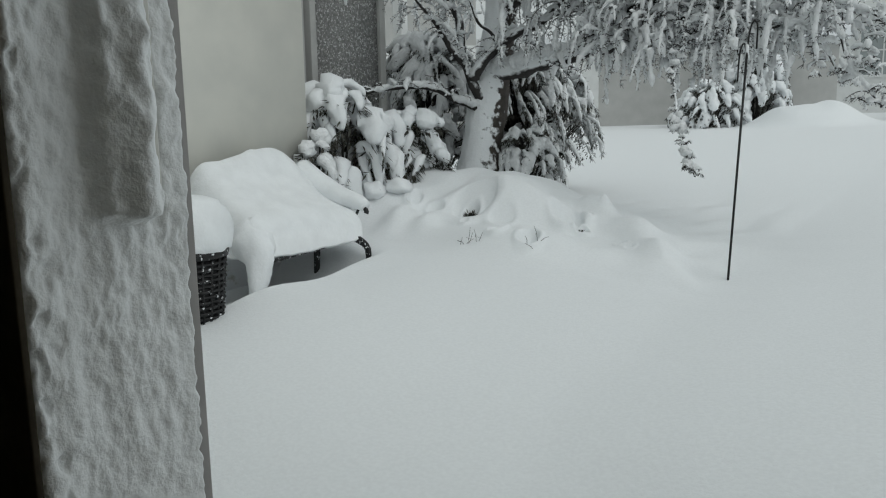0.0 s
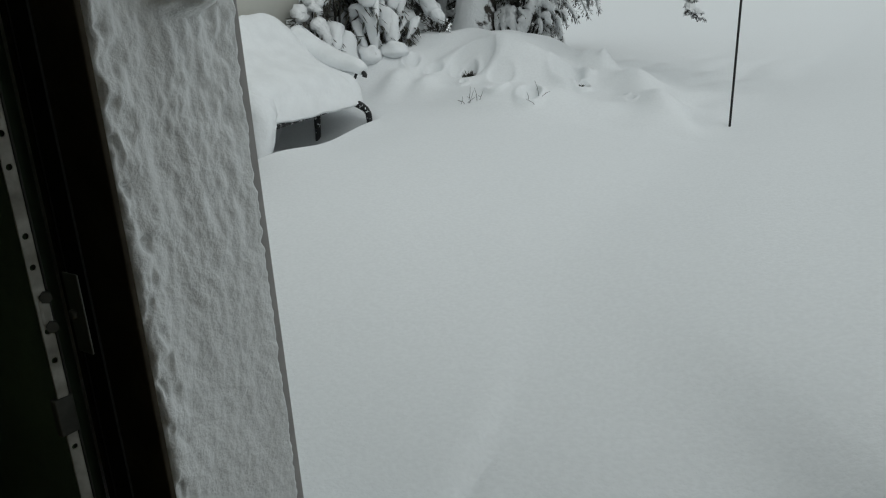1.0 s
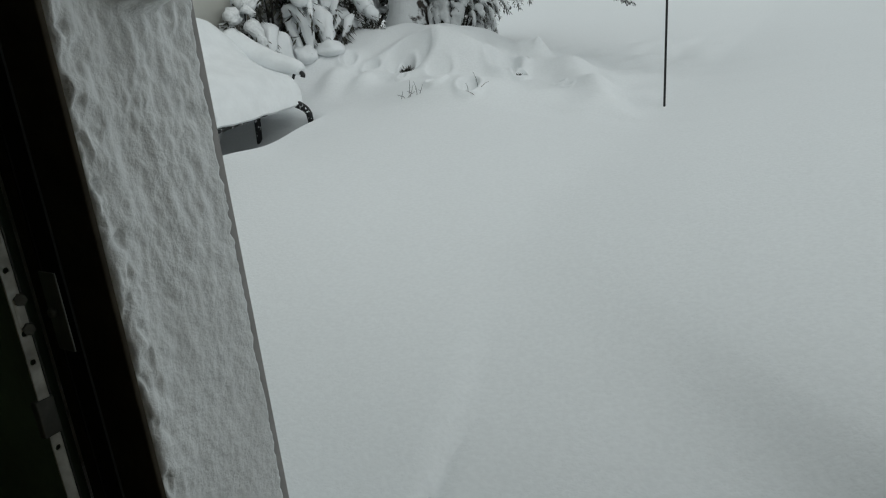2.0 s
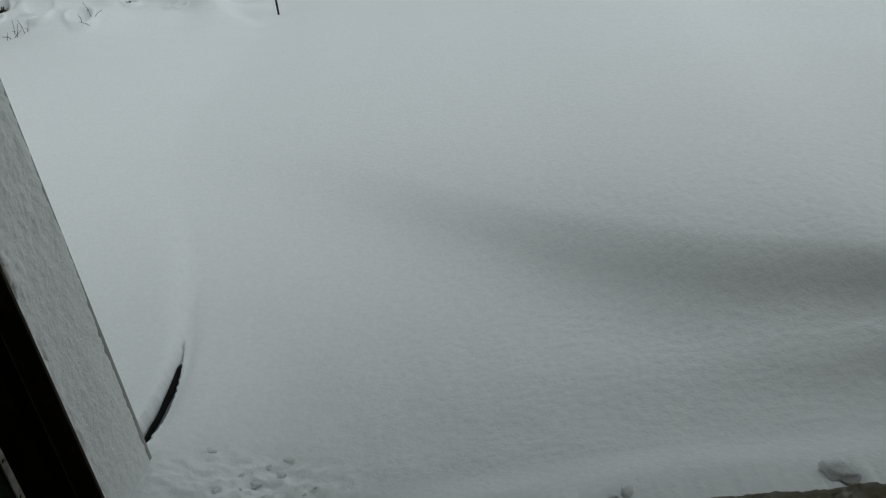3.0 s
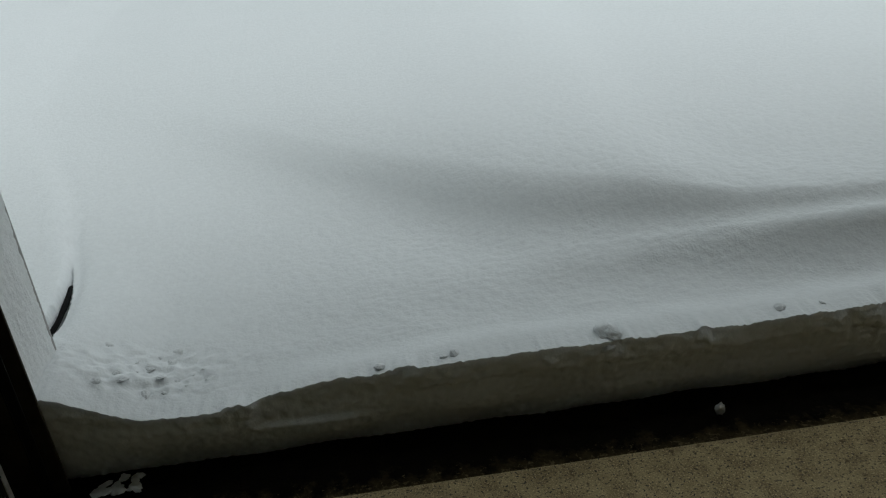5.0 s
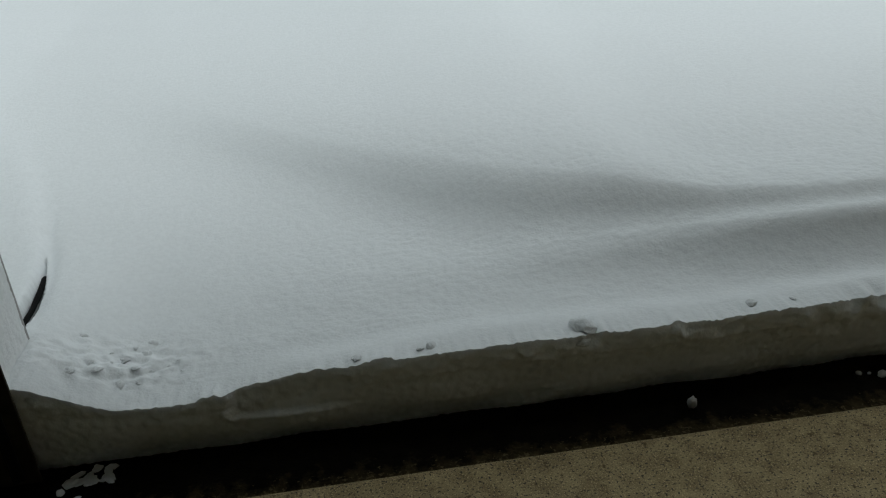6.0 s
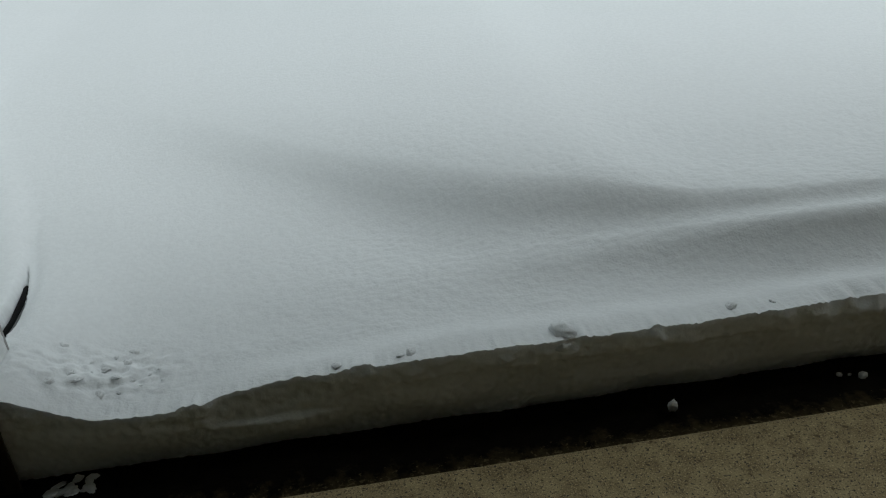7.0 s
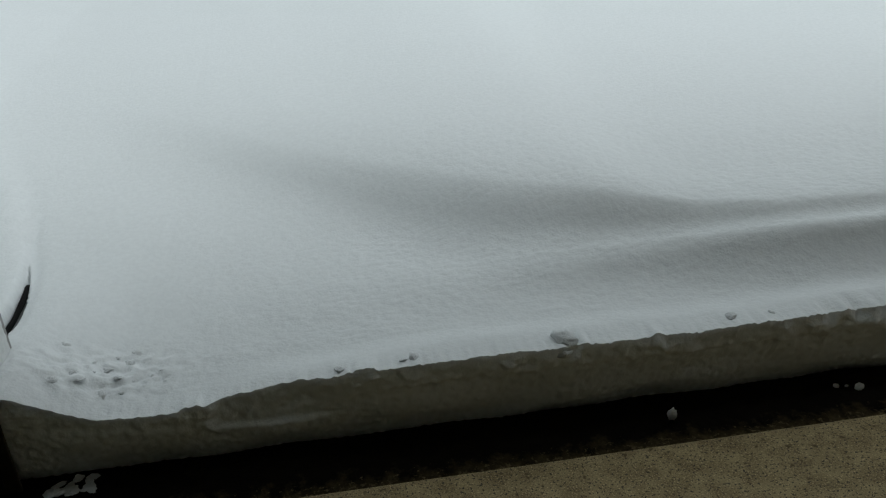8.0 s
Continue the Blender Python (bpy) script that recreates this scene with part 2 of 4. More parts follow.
def bezier(pts, n):
    """A smooth line of n points through the given ones."""
    pts = [Vector(p) for p in pts]
    out, m = [], len(pts) - 1
    for i in range(n):
        t = i / (n - 1) * m
        k = min(int(t), m - 1)
        u = t - k
        p0, p1, p2, p3 = pts[max(k - 1, 0)], pts[k], pts[k + 1], pts[min(k + 2, m)]
        out.append(0.5 * ((2 * p1) + (p2 - p0) * u + (2 * p0 - 5 * p1 + 4 * p2 - p3) * u * u + (3 * p1 - p0 - 3 * p2 + p3) * u ** 3))
    return out


def sm(a, b, x):
    t = min(max((x - a) / (b - a), 0.0), 1.0)
    return t * t * (3 - 2 * t)


def line(x, pairs):
    """A smooth curve through pairs of place and value."""
    if x <= pairs[0][0]:
        return pairs[0][1]
    for i in range(len(pairs) - 1):
        (a, u), (b, v) = pairs[i], pairs[i + 1]
        if x <= b:
            p, q = pairs[max(i - 1, 0)], pairs[min(i + 2, len(pairs) - 1)]
            m0, m1 = (v - p[1]) / (b - p[0]), (q[1] - u) / (q[0] - a)
            d = (v - u) / (b - a)
            m0, m1 = (max(min(m, 3 * abs(d)), -3 * abs(d)) for m in (m0, m1))
            t, w = (x - a) / (b - a), b - a
            return (1 + 2 * t) * (1 - t) ** 2 * u + t * (1 - t) ** 2 * w * m0 + t * t * (3 - 2 * t) * v + t * t * (t - 1) * w * m1
    return pairs[-1][1]


# ---- the snow field ----
EDGE = 0.212


def gauss(x, y, cx, cy, sx, sy):
    return math.exp(-((x - cx) / sx) ** 2 - ((y - cy) / sy) ** 2)


def snow_height(x, y):
    # the long rise of the yard
    z = line(y, ((-1, 0.185), (0.9, 0.205), (3.2, 0.42), (5.4, 0.50), (9, 0.66), (16, 1.10), (28, 1.38), (60, 1.42), (200, 1.42)))
    # higher towards the house wing
    z += 0.14 * sm(-0.3, -2.4, x) * sm(0.8, 2.6, y) * sm(9, 5.5, y)
    # the edge at the door: sunk by the jamb, level further on
    e = sm(1.1, 0.22, y)
    z += e * line(x, ((-0.4, 0.09), (0.02, 0.085), (0.12, 0.030), (0.25, -0.026), (0.45, -0.029), (0.75, -0.010), (1.1, 0.014), (1.45, 0.018), (1.8, 0.018), (2.4, 0.034), (6, 0.037)))
    # a faint lip added along the edge, tilted so that the rim looks brighter
    z += 0.018 * sm(0.35, 0.23, y) * sm(0.40, 0.75, x)
    # two scoops that the wind has cut before the door
    crest = line(x, ((-0.6, 2.6), (0.0, 2.13), (0.74, 1.44), (1.32, 0.95), (1.67, 0.785), (2.0, 0.675), (2.45, 0.61), (6, 0.59)))
    amp = line(x, ((-0.6, 0.0), (0.1, 0.05), (0.74, 0.10), (1.3, 0.138), (1.7, 0.122), (2.1, 0.06), (2.6, 0.04), (6, 0.03)))
    width = line(x, ((0, 0.7), (0.74, 0.46), (1.3, 0.36), (1.67, 0.25), (2.0, 0.15), (2.5, 0.10), (6, 0.1)))
    for k in (-2.5, -1.5, -0.5, 0.5, 1.5, 2.5):
        s = (y + 0.02 - crest) / width + 0.072 * k
        z += amp / 6 * ((max(0.0, 1 + s) ** 2.6 if s < 0 else 1 + 0.30 * (1 - math.exp(-s * 2.2)) - 0.10 * sm(0, 3, s)) if s > -1 else 0.0)
    crest = line(x, ((0.6, 0.60), (1.4, 0.585), (1.85, 0.55), (2.45, 0.495), (6, 0.46)))
    amp = line(x, ((0.3, 0.0), (1.0, 0.016), (1.4, 0.045), (1.85, 0.092), (2.4, 0.130), (6, 0.14)))
    for k in (-2.5, -1.5, -0.5, 0.5, 1.5, 2.5):
        s = (y + 0.012 - crest) / 0.20 + k * line(x, ((0.6, 0.16), (1.4, 0.11), (2.2, 0.045), (6, 0.04)))
        z += amp / 6 * ((max(0.0, 1 + s) ** 2.0 if s < 0 else 1 - 0.12 * sm(0, 0.6, s)) if s > -1 else 0.0)
    # the drift along the wall corner, with its open crack
    c = -0.053 - 0.24 * (y - 0.54) ** 1.5 if y > 0.54 else -0.053 + 0.08 * (0.54 - y)
    left = sm(c + 0.008, c - 0.03, x) * sm(0.36, 0.5, y) * sm(2.4, 0.9, y)
    z += 0.03 * left
    gap = (0.009 + 0.006 * noise.noise((x * 20, y * 45, 9))) * sm(1.0, 0.62, y) * sm(0.40, 0.50, y) + 0.003
    z -= 0.09 * math.exp(-((x - c + 0.006) / gap) ** 4) * sm(1.04, 0.84, y) * sm(0.40, 0.48, y)
    z -= 0.018 * math.exp(-((x - c - 0.01) / 0.03) ** 2) * sm(1.5, 0.8, y) * sm(0.4, 0.6, y)
    # the hollow under the bench and the table
    z -= 0.045 * gauss(x, y, -2.62, 3.35, 0.30, 0.42)
    h = sm(-2.70 - 0.08 * sm(3, 4, y), -2.98, x) * sm(2.15, 2.45, y) * sm(4.2, 3.85, y)
    z -= 0.25 * h
    z += 0.05 * gauss(x, y, -2.72, 3.0, 0.35, 0.35)
    # the buried shrubs before the tree
    if y > 3.5 and y < 9 and x < 0.5:
        z += 0.40 * gauss(x, y, -2.95, 5.95, 0.85, 0.70) + 0.12 * gauss(x, y, -2.55, 5.35, 0.45, 0.3)
        z += 0.30 * gauss(x, y, -3.95, 5.3, 0.6, 0.7) + 0.05 * gauss(x, y, -1.90, 6.0, 0.24, 0.22)
        z += 0.055 * gauss(x, y, -1.805, 5.72, 0.04, 0.055) + 0.13 * math.exp(-(((x + 1.89) / 0.15) ** 2 + ((y - 5.78) / 0.16) ** 2) ** 1.6) + 0.10 * gauss(x, y, -2.3, 5.3, 0.35, 0.25)
        z += 0.09 * gauss(x, y, -1.45, 5.55, 0.26, 0.24) + 0.09 * gauss(x, y, -1.12, 5.1, 0.2, 0.16) + 0.09 * gauss(x, y, -1.85, 4.65, 0.5, 0.22) + 0.08 * gauss(x, y, -2.0, 4.46, 0.46, 0.20)
        z += 0.12 * gauss(x, y, -3.4, 5.0, 0.26, 0.2) + 0.10 * gauss(x, y, -3.15, 4.75, 0.12, 0.16) + 0.08 * gauss(x, y, -2.9, 4.8, 0.10, 0.14)
        z += 0.060 * sm(-0.98, -1.24, x + 0.12 * noise.noise((x * 3, y * 3, 14)) + 0.6 * (y - 5.2)) * sm(4.4, 4.75, y) * sm(6.0, 5.6, y)
        # hollows melted round buried stems, dug into the slope that faces the door
        for cx, cy, w, reach, d in ((-2.70, 5.12, 0.065, 0.13, 0.16), (-2.71, 5.18, 0.20, 0.36, 0.10), (-2.60, 4.87, 0.032, 0.06, 0.05), (-2.14, 4.60, 0.062, 0.15, 0.13), (-1.83, 4.52, 0.074, 0.17, 0.13),
                                    (-1.93, 5.33, 0.12, 0.30, 0.20), (-1.74, 5.17, 0.052, 0.12, 0.13), (-1.84, 5.50, 0.034, 0.09, 0.11), (-1.40, 5.10, 0.040, 0.07, 0.035), (-1.30, 5.02, 0.035, 0.06, 0.025),
                                    (-3.23, 5.06, 0.065, 0.22, 0.07), (-2.98, 5.02, 0.07, 0.16, 0.05), (-2.35, 5.02, 0.10, 0.20, 0.03)):
            u, v, reach = (x - cx) * 0.862 + (y - cy) * 0.506, (y - cy) * 0.862 - (x - cx) * 0.506, reach * 0.62
            q = (u / w) ** 2 + (v / reach) ** 2 + 0.15 * noise.noise((x * 9, y * 9, 40))
            if q < 1:
                z -= 1.35 * d * math.sqrt(1 - q) * (0.55 - 0.45 * v / reach)
            if q < 5:
                z += 0.4 * min(d, 0.09) * math.exp(-((math.sqrt(max(q, 0.0)) - 1.25) / 0.30) ** 2) * (0.6 - 0.3 * v / reach)
        z += (0.03 * noise.noise((x * 2.2, y * 2.2, 0)) + 0.035 * noise.noise((x * 4.5, y * 3.5, 6))) * sm(4.2, 5.0, y) * sm(9, 7, y) * sm(-0.3, -1.2, x)
    # a buried hedge far off
    z += 0.44 * math.exp(-(((x + 2.95) / 1.0) ** 2 + ((y - 18.6) / 0.9) ** 2) ** 2) * (1 + 0.25 * noise.noise((x * 2, y * 2, 31))) + 0.13 * gauss(x, y, -1.95, 18.7, 0.6, 0.5)
    z += 0.02 * noise.noise((x * 0.5, y * 0.5, 3)) + 0.004 * noise.noise((x * 3, y * 3, 5))
    # fine wind grain in the scoops
    if y < 1.8 and x > 0.0:
        z += (0.0018 * noise.noise((x * 30, y * 46, 51)) + 0.0013 * noise.noise((x * 62, y * 85, 52))) * sm(1.8, 1.0, y) * sm(0.26, 0.40, y) * sm(0.1, 0.9, x)
    near = sm(1.6, 0.3, y)
    z += near * 0.004 * noise.noise((x * 9, y * 9, 1))
    pile = gauss(x, y, 0.22, 0.34, 0.20, 0.10)
    z += 0.02 * gauss(x, y, 0.17, 0.30, 0.10, 0.07) + pile * (0.016 * noise.noise((x * 26, y * 26, 8)) + 0.008 * noise.noise((x * 60, y * 60, 8)))
    return z


def steps(parts):
    """Grid lines: (from, to, count) one after another."""
    out = []
    for a, b, n in parts:
        out += [a + (b - a) * i / n for i in range(n)]
    return out + [parts[-1][1]]


def build_snow_field():
    xs = steps(((-140, -30, 8), (-30, -8, 12), (-8, -4.2, 14), (-4.2, -3.4, 40), (-3.4, -1.2, 210), (-1.2, -1.0, 10), (-1.0, -0.16, 22), (-0.16, 0.02, 44), (0.02, 0.5, 70), (0.5, 3.0, 360), (3.0, 6, 30), (6, 30, 16), (30, 140, 8)))
    ys = steps(((EDGE, 0.92, 120), (0.92, 1.8, 84), (1.8, 3.9, 50), (3.9, 4.4, 18), (4.4, 6.0, 165), (6.0, 6.6, 20), (6.6, 12, 32), (12, 17, 8), (17, 20.5, 24), (20.5, 30, 12), (30, 200, 16)))
    shape = Shape()
    rows = []
    FACE = 46

    def chip(x):
        # where a slab has broken away above a ledge
        return sm(0.49, 0.55, x + 0.02 * noise.noise((x * 30, 3, 3))) * sm(0.92, 0.68, x)

    def edge(x):
        w = 0.005 * noise.noise((x * 14, 1, 1)) + 0.006 * noise.noise((x * 40, 1, 6)) + 0.005 * noise.noise((x * 95, 1, 6))
        w += 0.009 * sm(0.25, 0.4, noise.noise((x * 9 + 2.3, 4, 1)))
        broken = (sm(2.16, 2.24, x) + 0.7 * sm(1.43, 1.45, x) * sm(1.50, 1.47, x)) * (0.5 + noise.noise((x * 22, 5, 5)))
        back = 0.005 * noise.noise((x * 12, 9, 1)) + 0.003 * noise.noise((x * 50, 9, 1)) + 0.002 * noise.noise((x * 110, 9, 1))
        return EDGE - 0.036 - 0.010 * sm(0.9, 1.05, x) + 0.022 * chip(x) + 0.024 * broken + back, snow_height(x, EDGE) + w * (1 - 0.6 * sm(0.5, 0.2, x)) - 0.02 * broken

    for j in range(FACE + 1):
        s = j / FACE
        row = []
        for x in xs:
            lip, top = edge(x)
            z = s * top
            # bellied out above, eaten away below
            y = EDGE - 0.012 * sm(0.2, 0.75, s) - 0.024 + 0.030 * max(0.0, 1 - s / 0.35) ** 1.5
            y += 0.012 * noise.noise((x * 5, z * 14, 2)) + 0.009 * noise.noise((x * 22, z * 34, 4)) * sm(0.45, 0.8, s) + 0.005 * noise.noise((x * 60, z * 70, 4)) + 0.006 * noise.noise((x * 34, z * 50, 14)) * sm(0.5, 0.75, s)
            y += 0.020 * chip(x) * sm(0.100, 0.112, z + 0.006 * noise.noise((x * 25, 2, 8)))
            # the crust stands out along the top
            y -= 0.012 * sm(0.70, 0.76, s + 0.05 * noise.noise((x * 18, 3, 0))) * sm(0.9, 1.05, x + 0.05 * noise.noise((x * 6, 0, 0)))
            k = sm(0.86, 1.0, s)
            y = y * (1 - k) + lip * k
            row.append((x, max(y, 0.1), z - 0.015 * (1 - s)))
        rows.append(row)
    for y in ys:
        row = []
        for x in xs:
            z = snow_height(x, y)
            w = sm(EDGE + 0.045, EDGE, y)
            if w > 0:
                lip, top = edge(x)
                z += w * (top - snow_height(x, EDGE))
                row.append((x, y + w * (lip - EDGE), z))
            else:
                row.append((x, y, z))
        rows.append(row)
    n = len(xs)
    faces = [(j * n + i, j * n + i + 1, (j + 1) * n + i + 1, (j + 1) * n + i) for j in range(len(rows) - 1) if j != FACE for i in range(n - 1)]
    shape.add([p for r in rows for p in r], faces)
    ob = part("ground", shape, M_SNOW)
    return tagged(ob, "deep white drifted snow covering the whole yard", "snow", kind="structure")


build_snow_field()
far = Shape().box((-140, 0.5, -0.6), (140, 200, -0.1))
tagged(part("soil", far, M_GREYWALL), "frozen ground under the snow", "ground", kind="structure")

# ---- the garage ----
tagged(part("floor", Shape().box((-0.6, -6.5, -0.2), (5.6, 0.0, 0.0)), M_FLOOR, bevel=0.006), "rough tan concrete garage floor with dark specks", "floor", kind="structure")
tagged(part("doorstep", Shape().box((-0.6, 0.0, -0.2), (5.6, 0.48, -0.015)), M_STEP_SHADE), "dirty concrete strip at the garage door, shade by the snow painted in", "floor", kind="structure")
tagged(part("wall_west", Shape().box((-0.75, -6.5, 0), (-0.55, 0.164, 2.7)), M_GREEN), "dark green painted garage side wall", "wall", kind="structure")
tagged(part("wall_east", Shape().box((5.4, -6.5, 0), (5.6, 0.40, 2.7)), M_INSIDE), "bare garage side wall, unseen and pale to bounce light", "wall", kind="structure")
tagged(part("wall_south", Shape().box((-0.75, -6.7, 0), (5.6, -6.5, 2.7)), M_INSIDE), "bare garage back wall, unseen and pale to bounce light", "wall", kind="structure")
tagged(part("ceiling", Shape().box((-0.75, -6.7, 2.7), (5.6, 0.40, 2.85)), M_INSIDE), "bare garage ceiling, unseen and pale to bounce light", "ceiling", kind="structure")
wall = tagged(part("wall_north", Shape().box((-3.75, 0.164, 0), (-0.022, 0.385, 2.9)).box((-0.022, 0.164, 2.35), (4.9, 0.385, 2.9)).box((4.9, 0.164, 0), (5.4, 0.385, 2.9)), M_WALL),
              "cream rendered garage front wall beside the door opening", "wall", kind="structure")
tagged(part("inner_wall", Shape().box((-0.55, 0.125, 0), (-0.13, 0.148, 2.7)), M_GREEN), "dark green painted board beside the door track", "wall", kind="structure")

# the jamb: a dark board inside, a grey corner strip outside, snow blown onto its side
jamb = thing("door_jamb", "garage door jamb plastered with blown snow", "door jamb", kind="structure")
part("jamb_board", Shape().box((-0.13, 0.152, 0), (0.027, 0.161, 2.35)), M_DARKWOOD, jamb, "dark stained wooden board", bevel=0.002)
part("reveal", Shape().box((-0.022, 0.161, 0), (-0.004, 0.385, 2.35)), M_TRIM, jamb)
part("corner_strip", Shape().box((-0.02, 0.385, 0), (0.0, 0.404, 2.35)), M_TRIM, jamb, "bare grey corner strip", bevel=0.002)


def build_jamb_snow():
    shape = Shape()
    ny, nz = 92, 420
    y0, y1, z0, z1 = 0.1615, 0.3965, 0.17, 2.35
    pts = []
    for k in range(nz + 1):
        z = z0 + (z1 - z0) * k / nz
        for j in range(ny + 1):
            v = j / ny
            ragged = 0.007 * noise.noise((z * 70, 2, 5)) + 0.006 * noise.noise((z * 25, 7, 5))
            y = y0 + (y1 - 0.004 + ragged * (0.7) - y0) * v
            lump = (noise.noise(((y + 0.1 * z) * 28, z * 16, 1)) * 0.0065 + noise.noise(((y + 0.06 * z) * 60, z * 40, 3)) * 0.0055 + noise.noise((y * 130, z * 85, 3)) * 0.0024) * (0.4 + 0.6 * sm(0.9, 1.6, z)) + noise.noise((y * 9, z * 5, 9)) * 0.006
            x = 0.016 + lump + 0.012 * sm(0.35, 0.0, v) + 0.008 * noise.noise((y * 40, z * 30, 11)) * sm(0.3, 0.1, v)
            # pits along the inner side
            pit = sm(0.15, 0.40, noise.noise((z * 48, y * 60, 21))) * sm(0.26, 0.06, v)
            x -= 0.008 * pit
            # the heap round the keypad
            w = y + 0.004 * noise.noise((z * 14, 0, 4)) + 0.003 * noise.noise((z * 50, y * 40, 4))
            a = (0.08 * sm(0.225, 0.255, w) + 0.52 * sm(0.246, 0.264, w) + 0.40 * sm(0.254, 0.304, w)) * (1 - 0.28 * sm(0.300, 0.324, w)) * sm(0.330, 0.319, y + 0.004 * noise.noise((z * 30, 0, 4))) * sm(1.452, 1.470, z - 0.25 * max(0.0, 0.285 - y)) * sm(1.86, 1.66, z)
            x += 0.060 * a * (1 + 0.06 * noise.noise((y * 30, z * 16, 6)))
            x += 0.020 * a * (1 - a) * noise.noise((y * 50, z * 38, 13)) + 0.004 * a * noise.noise((y * 45, z * 30, 17))
            x -= 0.008 * sm(0.319, 0.326, y) * sm(0.350, 0.342, y) * sm(1.455, 1.465, z) * (1 - a)
            x *= sm(1.0, 0.955, v) * sm(-0.02, 0.05, v) * (0.45 + 0.55 * sm(0.4, 1.2, z))
            pts.append((x - 0.003, y, z))
    n = ny + 1
    faces = [(k * n + j, k * n + j + 1, (k + 1) * n + j + 1, (k + 1) * n + j) for k in range(nz) for j in range(ny)]
    shape.add(pts, faces)
    return part("blown_snow", shape, M_CRUST, jamb, "lumpy white snow crust")


build_jamb_snow()
keypad = thing("door_keypad", "white plastic garage keypad buried in blown snow on the jamb", "keypad")
part("housing", Shape().box((0.0, 0.268, 1.462), (0.027, 0.342, 1.74)), M_PLASTIC, keypad, bevel=0.008)
part("cover", Shape().box((0.027, 0.272, 1.467), (0.031, 0.339, 1.735)), M_PLASTIC, keypad, bevel=0.006)


def hole_strip(x0, x1, y, z0, z1, holes, r, thick=0.003):
    """A flat upright strip facing the room, with round holes cut through it."""
    shape = Shape()
    sides = 12
    cuts = [z0]
    for h in holes:
        cuts += [h - r * 1.6, h + r * 1.6]
    cuts.append(z1)
    c = (x0 + x1) / 2
    for yy, turn in ((y, 1), (y + thick, -1)):
        for a, b in zip(cuts[::2], cuts[1::2]):
            q = [(x0, yy, a), (x1, yy, a), (x1, yy, b), (x0, yy, b)]
            shape.add(q, [(0, 1, 2, 3)[::turn]])
        for h in holes:
            ring, outer = [], []
            for s in range(sides):
                t = 2 * math.pi * (s + 0.5) / sides
                ring.append((c + r * math.cos(t), yy, h + r * math.sin(t)))
                k = min((x1 - c) / max(abs(math.cos(t)), 1e-6), r * 1.6 / max(abs(math.sin(t)), 1e-6))
                outer.append((c + k * math.cos(t), yy, h + k * math.sin(t)))
            shape.add(ring + outer, [(s, (s + 1) % sides, sides + (s + 1) % sides, sides + s)[::-turn] for s in range(sides)])
            for cx, cz, s0 in ((1, 1, 1), (-1, 1, 4), (-1, -1, 7), (1, -1, 10)):
                shape.add([outer[s0 - 1], outer[s0], (c + cx * (x1 - c), yy, h + cz * r * 1.6)], [(0, 1, 2)])
    shape.box((x0, y, z0), (x0 + 0.001, y + thick, z1)).box((x1 - 0.001, y, z0), (x1, y + thick, z1))
    return shape


track = thing("door_track", "galvanized garage door track with perforated angle iron", "door track")
HOLES = []
for k in range(12):
    HOLES += [0.30 + 0.125 * k, 0.34 + 0.125 * k]
angle = part("angle_iron", hole_strip(-0.0075, 0.0075, 0.0, 0.05, 2.1, HOLES, 0.0042), M_STEEL, track, "perforated galvanized angle iron", smooth=False)
angle.matrix_basis = pose(-0.082, 0.098, 0, 0, 0, 84)
part("angle_flange", Shape().box((-0.112, 0.112, 0.05), (-0.092, 0.115, 2.1)), M_DIMSTEEL, track)
# near-black rail: the shade behind the jamb is in its colour
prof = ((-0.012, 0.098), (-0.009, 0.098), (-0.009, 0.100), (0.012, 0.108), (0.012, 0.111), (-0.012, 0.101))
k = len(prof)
part("rail", Shape().add([(x, y, 0.05) for x, y in prof] + [(x, y, 2.1) for x, y in prof], [(i, (i + 1) % k, (i + 1) % k + k, i + k) for i in range(k)]), M_SHADESTEEL, track, "bent steel rail, shade put into its colour", smooth=False)
part("bracket", Shape().box((-0.004, 0.090, 1.085), (0.026, 0.0925, 1.185)), M_DIMSTEEL, track, "steel bracket with a bolt hole, dimmed by its colour", bevel=0.002)
part("bolt", Shape().tube([(0.008, 0.084, 1.135), (0.008, 0.0905, 1.135)], [0.006, 0.006], 8), M_DIMSTEEL, track)
part("splice_plate", Shape().box((-0.092, 0.084, 0.945), (-0.080, 0.110, 0.998)), M_DIMSTEEL, track, bevel=0.002)
for z in (1.095, 1.135):
    part("nut", Shape().tube([(-0.086, 0.106, z), (-0.076, 0.102, z)], [0.008, 0.008], 6), M_DIMSTEEL, track, smooth=False)
part("latch_plate", Shape().box((-0.087, 0.094, 1.10), (-0.082, 0.108, 1.13)), M_STEEL, track, bevel=0.001)

# a black tube added in the drift's crack to stand for its shade
hose = []
for k in range(26):
    y = 0.40 + 0.60 * k / 25
    cx = -0.060 - 0.24 * max(0, y - 0.54) ** 1.5 + 0.08 * max(0, 0.54 - y)
    hose.append((cx, y, snow_height(cx - 0.06, y) - 0.050 - 0.05 * sm(0.84, 1.0, y)))
tagged(part("crack_fill", Shape().tube(hose, [0.0030 + 0.0058 * math.sin(math.pi * (k + 1) / 28) for k in range(26)], 9, 0.25), M_CRACK), "black tube added to darken the crack in the drift", "hose")

# ---- loose snow at the door ----
lump_meshes = []
for k in range(4):
    lump_meshes.append(Shape().blob((0, 0, 0), (1, 0.8, 0.6), rough=0.42, freq=2.0, rings=12, sides=16, seed=k + 1.0).mesh("snow_lump", M_LUMP))
rnd = random.Random(5)


